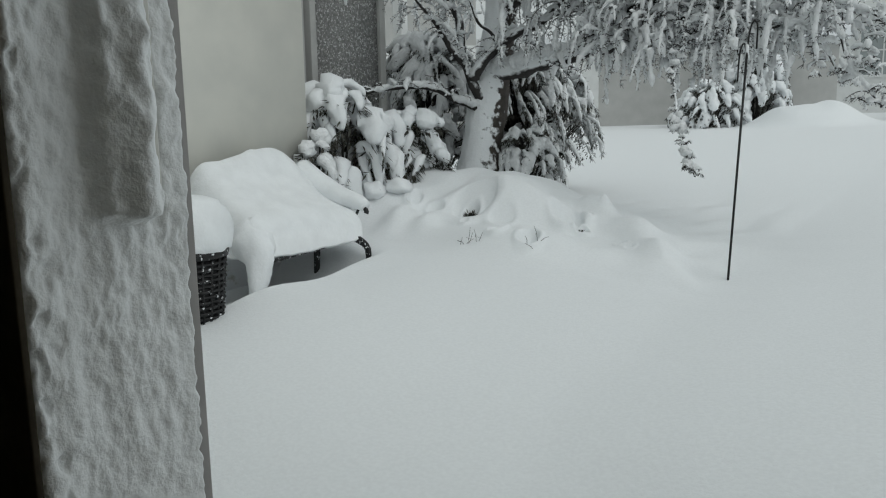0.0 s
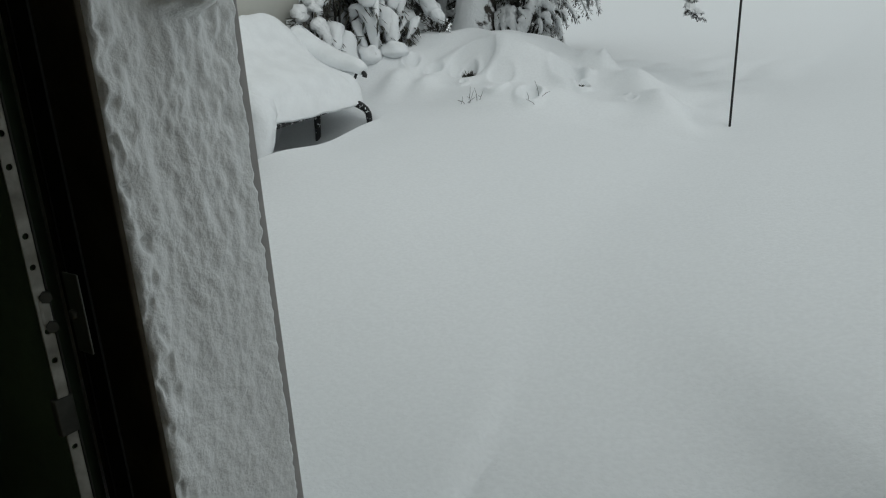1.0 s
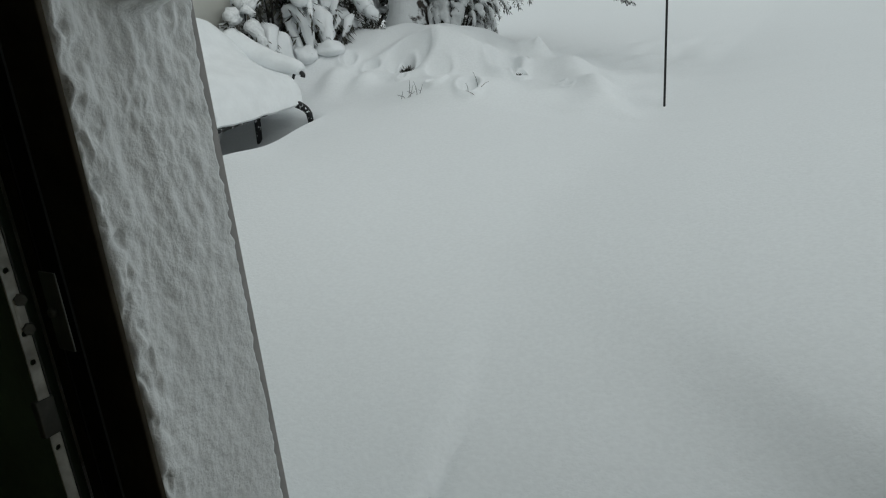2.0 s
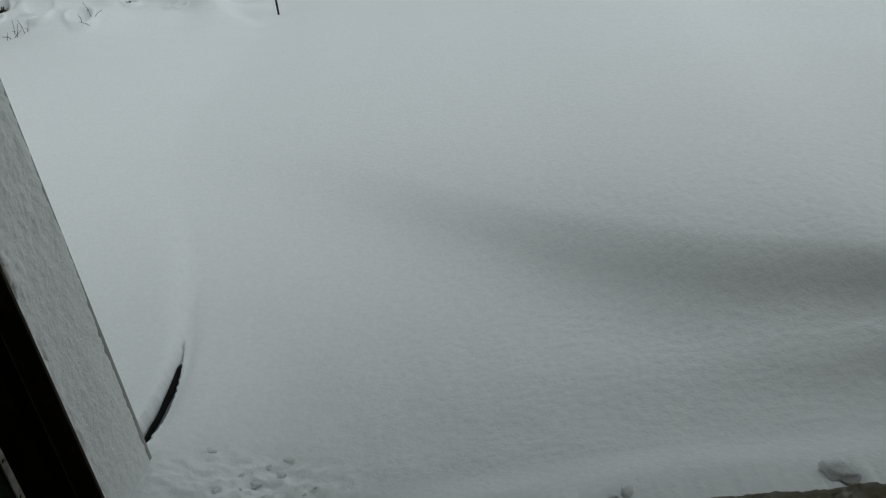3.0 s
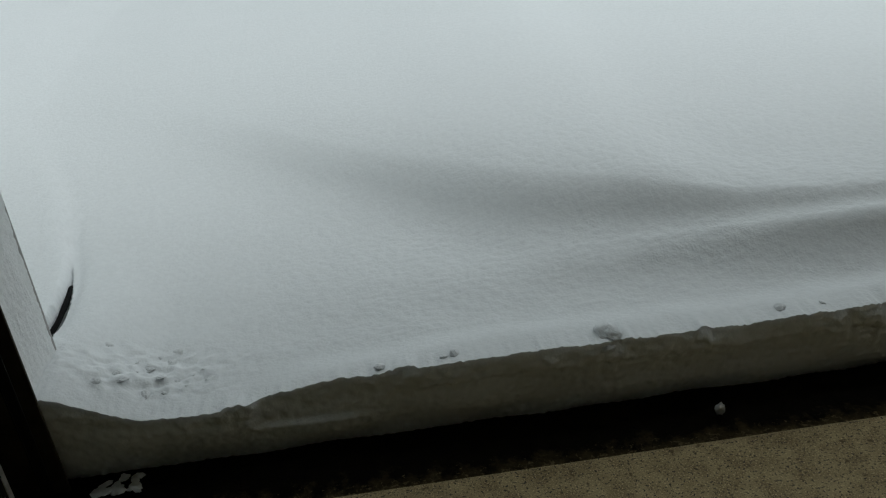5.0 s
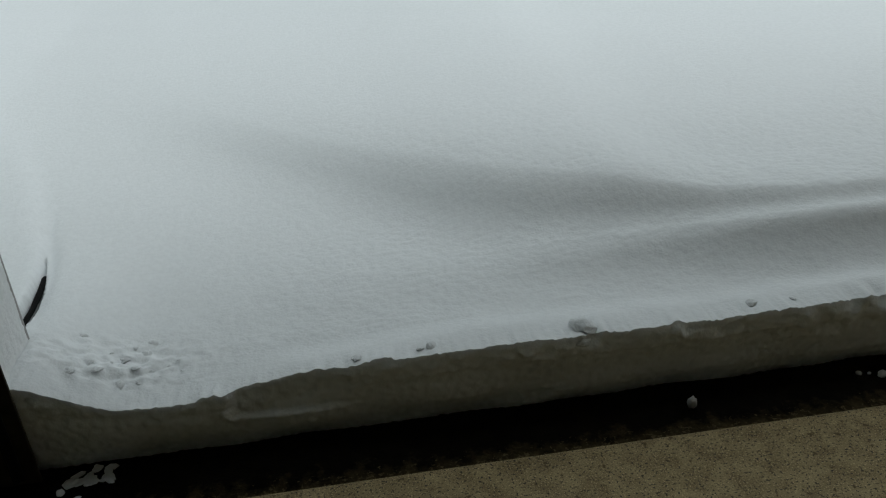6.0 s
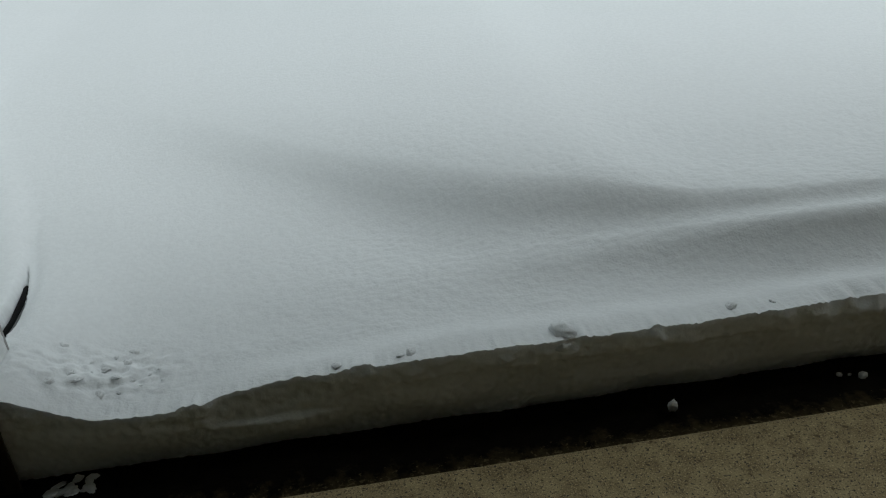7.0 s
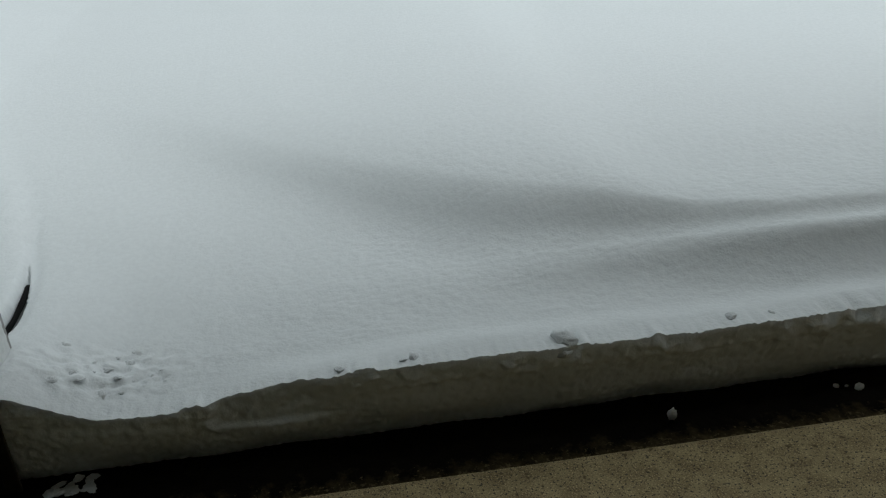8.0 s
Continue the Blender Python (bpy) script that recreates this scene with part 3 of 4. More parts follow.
def lump(x, y, z, r, flat=1.0):
    ob = new("snow_lump", lump_meshes[rnd.randrange(4)])
    ob.matrix_world = Matrix.LocRotScale((x, y, z), Euler((rnd.uniform(-0.3, 0.3), rnd.uniform(-0.3, 0.3), rnd.uniform(0, 6))), (r, r, r * flat))
    return tagged(ob, "small lump of loose white snow", "snow lump", "loose snow lumps")


for x, y, r in ((0.29, 0.455, 0.017), (0.245, 0.44, 0.013), (0.11, 0.46, 0.018), (0.275, 0.405, 0.02), (0.225, 0.385, 0.022), (0.19, 0.40, 0.010), (0.265, 0.335, 0.020), (0.30, 0.33, 0.012),
                (0.15, 0.33, 0.022), (0.18, 0.30, 0.018), (0.345, 0.345, 0.007), (0.385, 0.32, 0.009), (0.37, 0.36, 0.006), (0.12, 0.285, 0.018), (0.23, 0.27, 0.020), (0.28, 0.28, 0.012), (0.20, 0.35, 0.008), (0.33, 0.30, 0.006)):
    lump(x, y, snow_height(x, y) - r * 0.15, r * 0.9, 0.5)
for x, y, r in ((1.448, 0.205, 0.036), (0.844, 0.212, 0.017), (1.04, 0.205, 0.018), (1.01, 0.20, 0.012), (1.93, 0.215, 0.018), (2.05, 0.212, 0.010)):
    lump(x, y, snow_height(x, y) + r * 0.02, r, 0.65)
lump(1.44, 0.180, 0.208, 0.026)
for x, y, r in ((2.32, 0.13, 0.014), (2.26, 0.15, 0.009), (2.29, 0.145, 0.006)):
    lump(x, y, -0.015 + r * 0.45, r)
chunk = new("snow_chunk", Shape().blob((0, 0, 0), (0.013, 0.011, 0.034), rough=0.5, freq=2.4, rings=14, sides=14, seed=4.0).mesh("snow_chunk", M_LUMP))
chunk.matrix_world = Matrix.LocRotScale((1.731, 0.098, 0.012), Euler((0.35, -0.45, 0.3)), (1, 1, 1))
tagged(chunk, "thin broken chunk of snow crust on the doorstep", "snow lump", "loose snow lumps")
# slush fallen at the foot of the jamb
for k in range(16):
    r = rnd.uniform(0.008, 0.026)
    lump(0.145 + rnd.gauss(0, 0.04), 0.15 + rnd.gauss(0, 0.018), -0.016, r, 0.3)

# ---- the house wing ----
tagged(part("wall_wing", Shape().box((-3.95, 0.385, 0), (-3.75, 4.35, 3.0)), M_WALL), "plain cream rendered house wall", "wall", kind="structure")
tagged(part("wall_wing_end", Shape().box((-9.0, 4.15, 0), (-3.95, 4.345, 3.0)), M_WALL), "cream rendered end wall of the house", "wall", kind="structure")
tagged(part("roof_wing", Shape().box((-9.0, -6.7, 3.0), (-3.6, 4.5, 3.12)), M_ROOF), "snow-covered roof of the house wing", "roof", kind="structure")

porch = thing("screened_porch", "grey porch with a snow-crusted screen panel", "porch")
part("wall", Shape().box((-8.0, 5.0, 0.3), (-4.75, 6.46, 3.0)), M_GREYWALL, porch)
part("screen", Shape().box((-4.75, 5.42, 0.8), (-4.70, 6.40, 3.0)), M_FROST, porch, "mesh screen crusted with frozen snow")
for y0, y1, x in ((4.98, 5.10, -4.62), (5.16, 5.22, -4.60), (5.34, 5.42, -4.64), (6.38, 6.47, -4.66)):
    part("post", Shape().box((-4.76, y0, 0.4), (x, y1, 3.0)), M_GREYWALL, porch, bevel=0.006)
part("rail", Shape().box((-4.74, 5.10, 2.20), (-4.63, 5.16, 2.25)), M_GREYWALL, porch)

# ---- bench and table ----
def pillow(y0, y1, x0, x1, under, top, ny=54, nx=40, power=5.0):
    """A closed heap of snow over a rectangle; under and top give heights by x and y."""
    shape = Shape()
    n = nx + 1
    upper, lower = [], []
    for j in range(ny + 1):
        v = -1 + 2 * j / ny
        for i in range(nx + 1):
            u = -1 + 2 * i / nx
            # squeeze the corners round
            w = 1 - 0.10 * (abs(u) ** 6) * (abs(v) ** 6)
            x, y = (x0 + x1) / 2 + (x1 - x0) / 2 * u * w, (y0 + y1) / 2 + (y1 - y0) / 2 * v * w
            full = max(0.0, 1 - abs(u) ** power) ** (1 / 2.2) * max(0.0, 1 - abs(v) ** (power * 1.6)) ** (1 / 2.2)
            b = under(x, y)
            t = b + (top(x, y) - b) * full
            bulge = 1 + 0.07 * noise.noise((x * 4, y * 4, 0))
            upper.append((x, y, b + (t - b) * bulge))
            lower.append((x, y, b - 0.02 * full ** 0.3))
    m = len(upper)
    faces = [(j * n + i, j * n + i + 1, (j + 1) * n + i + 1, (j + 1) * n + i) for j in range(ny) for i in range(nx)]
    faces += [tuple(m + k for k in q[::-1]) for q in faces]
    rim = [i for i in range(n)] + [j * n + nx for j in range(1, ny + 1)] + [ny * n + i for i in range(nx - 1, -1, -1)] + [j * n for j in range(ny - 1, 0, -1)]
    for a, b in zip(rim, rim[1:] + rim[:1]):
        faces.append((b, a, m + a, m + b))
    return shape.add(upper + lower, faces)


def curved_leg(p, q, bow, r0, r1):
    p, q, bow = Vector(p), Vector(q), Vector(bow)
    return bezier([p, (p + q) / 2 + bow, q], 9), [r0 + (r1 - r0) * i / 8 for i in range(9)]


bench = thing("garden_bench", "black iron garden bench buried under thick snow", "bench")
part("seat", Shape().box((-3.55, 3.12, 0.665), (-3.03, 4.02, 0.70)), M_IRON, bench, bevel=0.008)
part("front_rail", Shape().tube(bezier([(-2.965, 3.14, 0.66), (-2.955, 3.56, 0.685), (-2.965, 4.02, 0.70)], 12), [0.013] * 12), M_IRON, bench)
part("backrest", Shape().box((-3.60, 3.14, 0.70), (-3.56, 4.04, 1.14)), M_IRON, bench, bevel=0.01)
for p, q, bow in (((-2.965, 3.10, 0.70), (-2.93, 2.99, 0.40), (0.03, -0.02, 0.05)), ((-2.965, 4.00, 0.71), (-2.93, 4.075, 0.40), (0.03, 0.045, 0.06)),
                  ((-3.50, 3.24, 0.70), (-3.52, 3.20, 0.30), (0, 0, 0)), ((-3.34, 4.00, 0.72), (-3.36, 3.98, 0.25), (0, 0.0, 0))):
    path, r = curved_leg(p, q, bow, 0.030, 0.017)
    part("leg", Shape().tube(path, r, 8), M_IRON, bench)
for y, low, dx in ((3.08, 0.10, -0.14), (4.10, 0.0, 0.0)):
    part("armrest", Shape().tube(bezier([(-3.58, y - 0.02, 1.0 - low), (-3.3 + dx, y, 0.97 - low), (-3.05 + dx, y + 0.01, 0.93 - low), (-2.95 + dx, y + 0.01, 0.90 - low), (-2.94 + dx, y, 0.875 - low)], 14), [0.018] * 14), M_IRON, bench)
    part("arm_support", Shape().tube(bezier([(-3.0 + dx, y, 0.92 - low), (-3.04 + dx, y - 0.01, 0.82), (-3.0 + dx, y - 0.03, 0.70)], 8), [0.011] * 8), M_IRON, bench)


def bench_top(x, y):
    back = 0.72 * sm(-3.10, -3.60, x) + 0.28 * sm(-3.34, -3.56, x)
    front = 0.985 + 0.05 * sm(4.0, 3.2, y)
    ridge = 1.325 + 0.045 * math.exp(-((y - 3.70) / 0.22) ** 2) + 0.012 * math.exp(-((y - 3.58) / 0.035) ** 2) - 0.022 * math.exp(-((y - 3.30) / 0.09) ** 2) - 0.12 * sm(3.85, 4.15, y)
    z = front + (ridge - front) * back
    z -= 0.03 * sm(-3.2, -2.95, x)
    z -= 0.05 * math.exp(-((y - 4.0) / 0.05) ** 2) * (1 - back)
    return z


def bench_under(x, y):
    return 0.70 + 0.012 * noise.noise((x * 8, y * 8, 1))


cover = thing("bench_snow", "thick smooth white snow heaped on the bench", "snow cover")
part("heap", pillow(3.03, 4.14, -3.74, -2.925, bench_under, bench_top), M_LUMP, cover)
arm = bezier([(-3.62, 4.13, 1.16), (-3.42, 4.13, 1.06), (-3.2, 4.12, 0.985), (-3.04, 4.12, 0.955), (-2.95, 4.11, 0.925)], 22)
part("arm_heap", Shape().tube(arm, [0.105 - 0.066 * (i / 21) ** 1.2 for i in range(22)], 16, 0.05), M_LUMP, cover)
leg = bezier([(-3.10, 3.15, 0.80), (-3.01, 3.115, 0.75), (-2.955, 3.085, 0.66), (-2.925, 3.035, 0.52), (-2.91, 3.01, 0.42)], 16)
part("leg_heap", Shape().tube(leg, [0.165 - 0.135 * (i / 15) ** 0.75 for i in range(16)], 18, 0.22), M_LUMP, cover)

table = thing("wicker_table", "black wicker side table standing in the snow", "table")
TX, TY = -2.76, 2.42
n_st = 22
part("core", Shape().tube([(TX, TY, 0.38), (TX, TY, 0.5), (TX, TY, 0.84)], [0.145, 0.15, 0.19], 24), M_WICKER, table)
for k in range(n_st):
    t = 2 * math.pi * k / n_st
    a = (TX + 0.15 * math.cos(t), TY + 0.15 * math.sin(t), 0.40)
    b = (TX + 0.196 * math.cos(t), TY + 0.196 * math.sin(t), 0.84)
    part("stake", Shape().tube([a, b], [0.008, 0.008], 6), M_WICKER, table)
for k in range(14):
    z = 0.42 + 0.03 * k
    r = 0.152 + 0.044 * (z - 0.40) / 0.44
    ring = []
    for s in range(45):
        t = 2 * math.pi * s / 44
        w = r + 0.006 * (1 if (s // 2 + k) % 2 else -1)
        ring.append((TX + w * math.cos(t), TY + w * math.sin(t), z))
    part("weave", Shape().tube(ring, [0.009] * 45, 5), M_WICKER, table)
part("rim", Shape().tube([(TX, TY, 0.835), (TX, TY, 0.84), (TX, TY, 0.88), (TX, TY, 0.885)], [0.20, 0.215, 0.222, 0.21], 28), M_IRON, table)
cap = thing("table_snow", "tall rounded cap of snow on the wicker table", "snow cover")
prof = [(0.862, 0.20), (0.878, 0.225), (0.91, 0.236), (0.96, 0.238), (1.01, 0.236), (1.06, 0.226), (1.10, 0.208), (1.135, 0.175), (1.155, 0.13), (1.166, 0.08), (1.17, 0.03)]
part("heap", Shape().tube([(TX, TY, z) for z, r in prof], [r for z, r in prof], 30, 0.10), M_LUMP, cap)

# ---- bird feeder pole ----
pole = thing("feeder_pole", "thin black iron shepherd hook pole standing in the snow", "pole")
PB = Vector((-0.58, 4.91, 0.51))
PT = Vector((-0.60, 5.19, 1.93))
part("shaft", Shape().tube([PB - (PT - PB) * 0.15, PB, (PB + PT) / 2, PT], [0.008] * 4, 8), M_POLE, pole)
top = bezier([PT, PT + Vector((0.01, 0.0, 0.12)), PT + Vector((0.03, 0, 0.19)), PT + Vector((0.055, 0.01, 0.17)), PT + Vector((0.055, 0.01, 0.02))], 16)
part("hook", Shape().tube(top, [0.006] * 16, 6), M_POLE, pole)
other = bezier([PT + Vector((0, 0, -0.02)), PT + Vector((-0.02, 0, 0.06)), PT + Vector((-0.045, 0, 0.0)), PT + Vector((-0.05, -0.01, -0.18))], 14)
part("hook", Shape().tube(other, [0.006] * 14, 6), M_POLE, pole)
part("clinging_snow", Shape().blob(PT + Vector((0, 0, 0.02)), (0.012, 0.012, 0.05), rough=0.6), M_LUMP, pole, "small bit of clinging snow")

# ---- dry stalks poking out of the snow ----
for cx, cy, n in ((-2.24, 4.38, 7), (-1.79, 4.44, 6)):
    stalk = thing("dry_stalk", "few thin dry brown stalks poking from the snow", "plant", "dry stalks")
    for k in range(n):
        sh = Shape()
        x, y = cx + rnd.uniform(-0.09, 0.09), cy + rnd.uniform(-0.06, 0.06)
        z = snow_height(x, y)
        d = Vector((rnd.uniform(-0.07, 0.09), rnd.uniform(-0.03, 0.03), rnd.uniform(0.03, 0.10)))
        p = Vector((x, y, z - 0.02))
        sh.tube([p, p + d * 0.6 + Vector((0.006, 0, 0.01)), p + d * 1.2], [0.0019, 0.0016, 0.0010], 5)
        if k % 2 == 0:
            sh.tube([p + d * 0.6, p + d * 0.6 + Vector((rnd.uniform(-0.05, 0.05), 0, 0.01))], [0.0014, 0.001], 5)
        part("stem", sh, M_TWIG, stalk)
# twigs in the hollows, packed densely to stand for the shade there too
for hx, hy, spread, count in ((-2.70, 5.11, 0.055, 300), (-1.94, 5.30, 0.03, 40), (-1.745, 5.16, 0.022, 40), (-1.84, 5.49, 0.016, 36), (-2.98, 5.05, 0.02, 14), (-1.93, 4.62, 0.012, 14)):
    shrub = thing("buried_shrub", "dark twigs of a buried shrub in a snow hollow", "shrub", "buried shrubs")
    sh = Shape()
    rim = min(snow_height(hx + 0.02, hy - 0.08), snow_height(hx + 0.04, hy - 0.1))
    for k in range(count):
        p = Vector((hx + rnd.uniform(-1, 1) * spread, hy + rnd.uniform(-0.3, 0.8) * spread, rim + rnd.uniform(-1.0, 0.9) * spread))
        sh.leaf(p, (rnd.uniform(-1, 1), rnd.uniform(-1, 1), rnd.uniform(-0.5, 1)), 0.02 + spread * 0.5, 0.012)
    sh.tube([(hx, hy, rim - 0.3), (hx + 0.005, hy, rim - spread)], [0.006, 0.004], 5)
    tagged(part("foliage", sh, M_LEAF, shrub), kind="stuff")

# ---- the tree ----
tree = thing("tree", "bent old garden tree loaded with wet snow", "tree")
trunk = bezier([(-3.49, 6.43, 0.77), (-3.50, 6.49, 1.08), (-3.49, 6.56, 1.41), (-3.48, 6.64, 1.75), (-3.47, 6.73, 2.14), (-3.43, 6.78, 2.52), (-3.47, 6.79, 3.01), (-3.57, 6.84, 3.62)], 40)
part("trunk", Shape().tube(trunk, [0.26 - 0.065 * min(i / 8, 1) - 0.09 * max(0, (i - 16) / 24) for i in range(40)], 36, 0.09), M_BARK, tree, "thick trunk with snow frozen to the bark")
BOUGHS = (
    ("limb", [(-3.44, 6.58, 1.61), (-3.52, 6.44, 1.80), (-3.58, 6.39, 2.07), (-3.66, 6.39, 2.35), (-3.75, 6.40, 2.67), (-3.85, 6.41, 3.11)], 0.062, 0.028),
    ("limb", [(-3.58, 6.39, 2.04), (-3.67, 6.23, 2.26), (-3.76, 6.08, 2.44), (-3.85, 5.94, 2.64), (-3.96, 5.80, 2.94)], 0.034, 0.012),
    ("limb", [(-3.51, 6.40, 1.91), (-3.33, 6.46, 2.14), (-3.10, 6.54, 2.31), (-2.86, 6.60, 2.41), (-2.62, 6.71, 2.70)], 0.058, 0.026),
    ("limb", [(-3.26, 6.52, 2.18), (-3.29, 6.40, 2.32), (-3.36, 6.25, 2.42), (-3.38, 6.15, 2.61)], 0.022, 0.010),
    ("limb", [(-3.49, 6.48, 1.61), (-3.61, 6.29, 1.69), (-3.72, 6.10, 1.79), (-3.86, 5.88, 1.83), (-4.02, 5.65, 1.82), (-4.12, 5.44, 1.77), (-4.21, 5.22, 1.63)], 0.042, 0.012),
    ("limb", [(-3.45, 6.66, 2.01), (-3.12, 6.58, 1.99), (-2.81, 6.56, 2.03), (-2.55, 6.51, 2.08), (-2.20, 6.41, 2.20), (-1.77, 6.36, 2.28), (-1.29, 6.22, 2.34), (-0.82, 6.20, 2.44)], 0.115, 0.03),
    ("limb", [(-2.67, 6.53, 2.04), (-2.23, 6.37, 2.09), (-1.83, 6.29, 2.14), (-1.42, 6.21, 2.17), (-1.00, 6.15, 2.23), (-0.64, 6.16, 2.18)], 0.05, 0.016),
    ("limb", [(-2.28, 6.36, 2.25), (-1.93, 6.27, 2.40), (-1.52, 6.21, 2.49), (-1.06, 6.17, 2.52), (-0.57, 6.15, 2.51), (-0.30, 6.16, 2.25), (-0.13, 6.08, 1.88), (0.08, 6.05, 1.57)], 0.036, 0.010),
    ("limb", [(-3.40, 6.74, 2.57), (-3.11, 6.73, 2.70), (-2.63, 6.61, 2.84), (-1.93, 6.49, 2.88), (-1.12, 6.32, 2.84)], 0.07, 0.03),
    ("limb", [(-0.64, 6.17, 2.24), (-0.44, 6.16, 2.12), (-0.30, 6.16, 1.95), (-0.19, 6.14, 1.73)], 0.018, 0.008),
    ("limb", [(-0.57, 6.13, 2.43), (-0.31, 6.18, 2.35), (-0.09, 6.20, 2.27), (0.10, 6.18, 2.14)], 0.018, 0.008),
    ("limb", [(-1.30, 6.20, 2.20), (-1.24, 5.75, 1.93), (-1.06, 5.20, 1.57), (-0.85, 4.82, 1.32), (-0.76, 4.73, 1.16)], 0.010, 0.005),
    ("limb", [(-2.86, 6.60, 2.41), (-2.56, 6.58, 2.48), (-2.14, 6.51, 2.49), (-1.79, 6.54, 2.60)], 0.022, 0.010),
    # three unseen high limbs, added to shade the mound
    ("limb", [(-3.50, 6.80, 3.20), (-3.25, 6.20, 3.50), (-2.75, 5.50, 3.60), (-2.20, 4.90, 3.40)], 0.06, 0.02),
    ("limb", [(-3.52, 6.80, 3.30), (-3.90, 6.00, 3.70), (-4.00, 5.20, 3.60)], 0.06, 0.02),
    ("limb", [(-3.55, 6.82, 3.50), (-2.60, 6.60, 3.90), (-1.60, 6.20, 3.80)], 0.06, 0.02),
    ("limb", [(-3.45, 6.76, 2.79), (-3.55, 6.60, 2.99), (-3.75, 6.23, 3.12), (-3.97, 5.81, 3.04)], 0.05, 0.02),
)
rt = random.Random(11)
paths = []
for name, pts, r0, r1 in BOUGHS:
    n = 9 * (len(pts) - 1)
    path = bezier(pts, n)
    for i in range(1, n - 1):
        path[i] = path[i] + Vector((noise.noise(path[i] * 3), noise.noise(path[i] * 3 + Vector((9, 0, 0))), noise.noise(path[i] * 3 + Vector((0, 9, 0))))) * 0.035
    radii = [r0 + (r1 - r0) * (i / (n - 1)) ** 0.8 for i in range(n)]
    part("limb", Shape().tube(path, radii, 9, 0.25), M_LIMB if r0 > 0.1 else M_LEAN, tree)
    paths.append((path, radii))
snow_sh = Shape()
for index, (path, radii) in enumerate(paths):
    slim = index in (0, 1, 2, 3)
    # a ridge of snow along the windward upper side, broken in places
    if radii[0] < 0.016:
        continue
    i = 0
    while i < len(path) - 3:
        run = rt.randint(6, 16)
        seg, rad = path[i:i + run], radii[i:i + run]
        if len(seg) > 3:
            fine = bezier(seg, len(seg) * 3)
            m = len(fine)
            rr = [(rad[min(k // 3, len(rad) - 1)] * 0.6 + 0.006 if slim else min(rad[min(k // 3, len(rad) - 1)] * 0.85 + 0.014, 0.095)) * math.sin(math.pi * (k + 0.6) / (m + 0.2)) ** 0.3 for k in range(m)]
            snow_sh.tube([p + Vector((0.05, -0.15, 1.1) if slim else (0.15, -0.5, 0.75)) * (rr[k] * 0.25 + rad[min(k // 3, len(rad) - 1)] * 0.62) for k, p in enumerate(fine)], rr, 9, 0.55)
        i += run + rt.randint(0, 2)
part("limb_snow", snow_sh, M_CLOT, tree, "ridges of wet snow on the limbs")

twig_sh, load_sh = Shape(), Shape()


def strand(p, length, lean, load, thick=0.005):
    """A hanging twig with side shoots, loaded with snow."""
    n = max(8, int(length / 0.032))
    q, d = Vector(p), Vector((lean[0], lean[1], 0.25)).normalized()
    pts = []
    for i in range(n):
        pts.append(q.copy())
        d = (d + Vector((rt.uniform(-0.16, 0.16), rt.uniform(-0.16, 0.16), -0.19))).normalized()
        q = q + d * (length / n)
    twig_sh.tube(pts, [thick * (1 - 0.7 * i / n) for i in range(n)], 4)
    for i in range(1, n - 1):
        for s in range(3):
            v = Vector((rt.uniform(-1, 1), rt.uniform(-1, 1), rt.uniform(-0.7, 0.4))).normalized() * rt.uniform(0.012, 0.018 + min(0.05, length * 0.12) * rt.random())
            twig_sh.tube([pts[i], pts[i] + v * 0.6, pts[i] + v + Vector((0, 0, -0.006))], [thick * 0.62, thick * 0.5, thick * 0.3], 3)
            if rt.random() < 0.45 * load:
                load_sh.tube([pts[i] + Vector((0, 0, 0.004)), pts[i] + v * 0.55 + Vector((0, 0, 0.006)), pts[i] + v * 1.05], [0.006, rt.uniform(0.007, 0.013), 0.003], 5, 0.5)
    i = 0
    while i < n - 2:
        run = rt.randint(5, 16)
        if rt.random() < load:
            seg = pts[i:i + run]
            if len(seg) >= 3:
                w = rt.uniform(0.010, 0.029)
                rr = [w * math.sin(math.pi * ((k + 0.7) / (len(seg) + 0.4)) ** 0.75) ** 0.55 * rt.uniform(0.62, 1.3) for k in range(len(seg))]
                load_sh.tube([a + Vector((0.0, -0.004, rr[k] * 0.7)) for k, a in enumerate(seg)], rr, 8, 1.0)
        i += run


def along(path, t):
    k = min(int(t * (len(path) - 1)), len(path) - 2)
    return path[k].lerp(path[k + 1], t * (len(path) - 1) - k)


# the hanging curtain of the right-hand limbs
for path, n, t0, low in ((paths[5][0], 90, 0.52, 1.50), (paths[6][0], 80, 0.35, 1.52), (paths[7][0], 110, 0.10, 1.58), (paths[8][0], 110, 0.30, 1.62), (paths[9][0], 16, 0.0, 1.75), (paths[10][0], 18, 0.0, 1.9), (paths[12][0], 26, 0.1, 1.75)):
    for k in range(n):
        t = rt.uniform(t0, 1.0)
        p = along(path, t) + Vector((rt.gauss(0, 0.12), rt.gauss(0, 0.16), rt.uniform(-0.06, 0.05)))
        room = p.z - low
        if p.x > -0.45:
            room = p.z - 1.80
        if room < 0.12:
            room = 0.14
        strand(p, min(room * rt.uniform(0.35, 1.12), 1.0), (rt.uniform(-0.5, 0.6), rt.uniform(-0.6, 0.3)), 0.42 if p.x < -2.2 else 0.75)
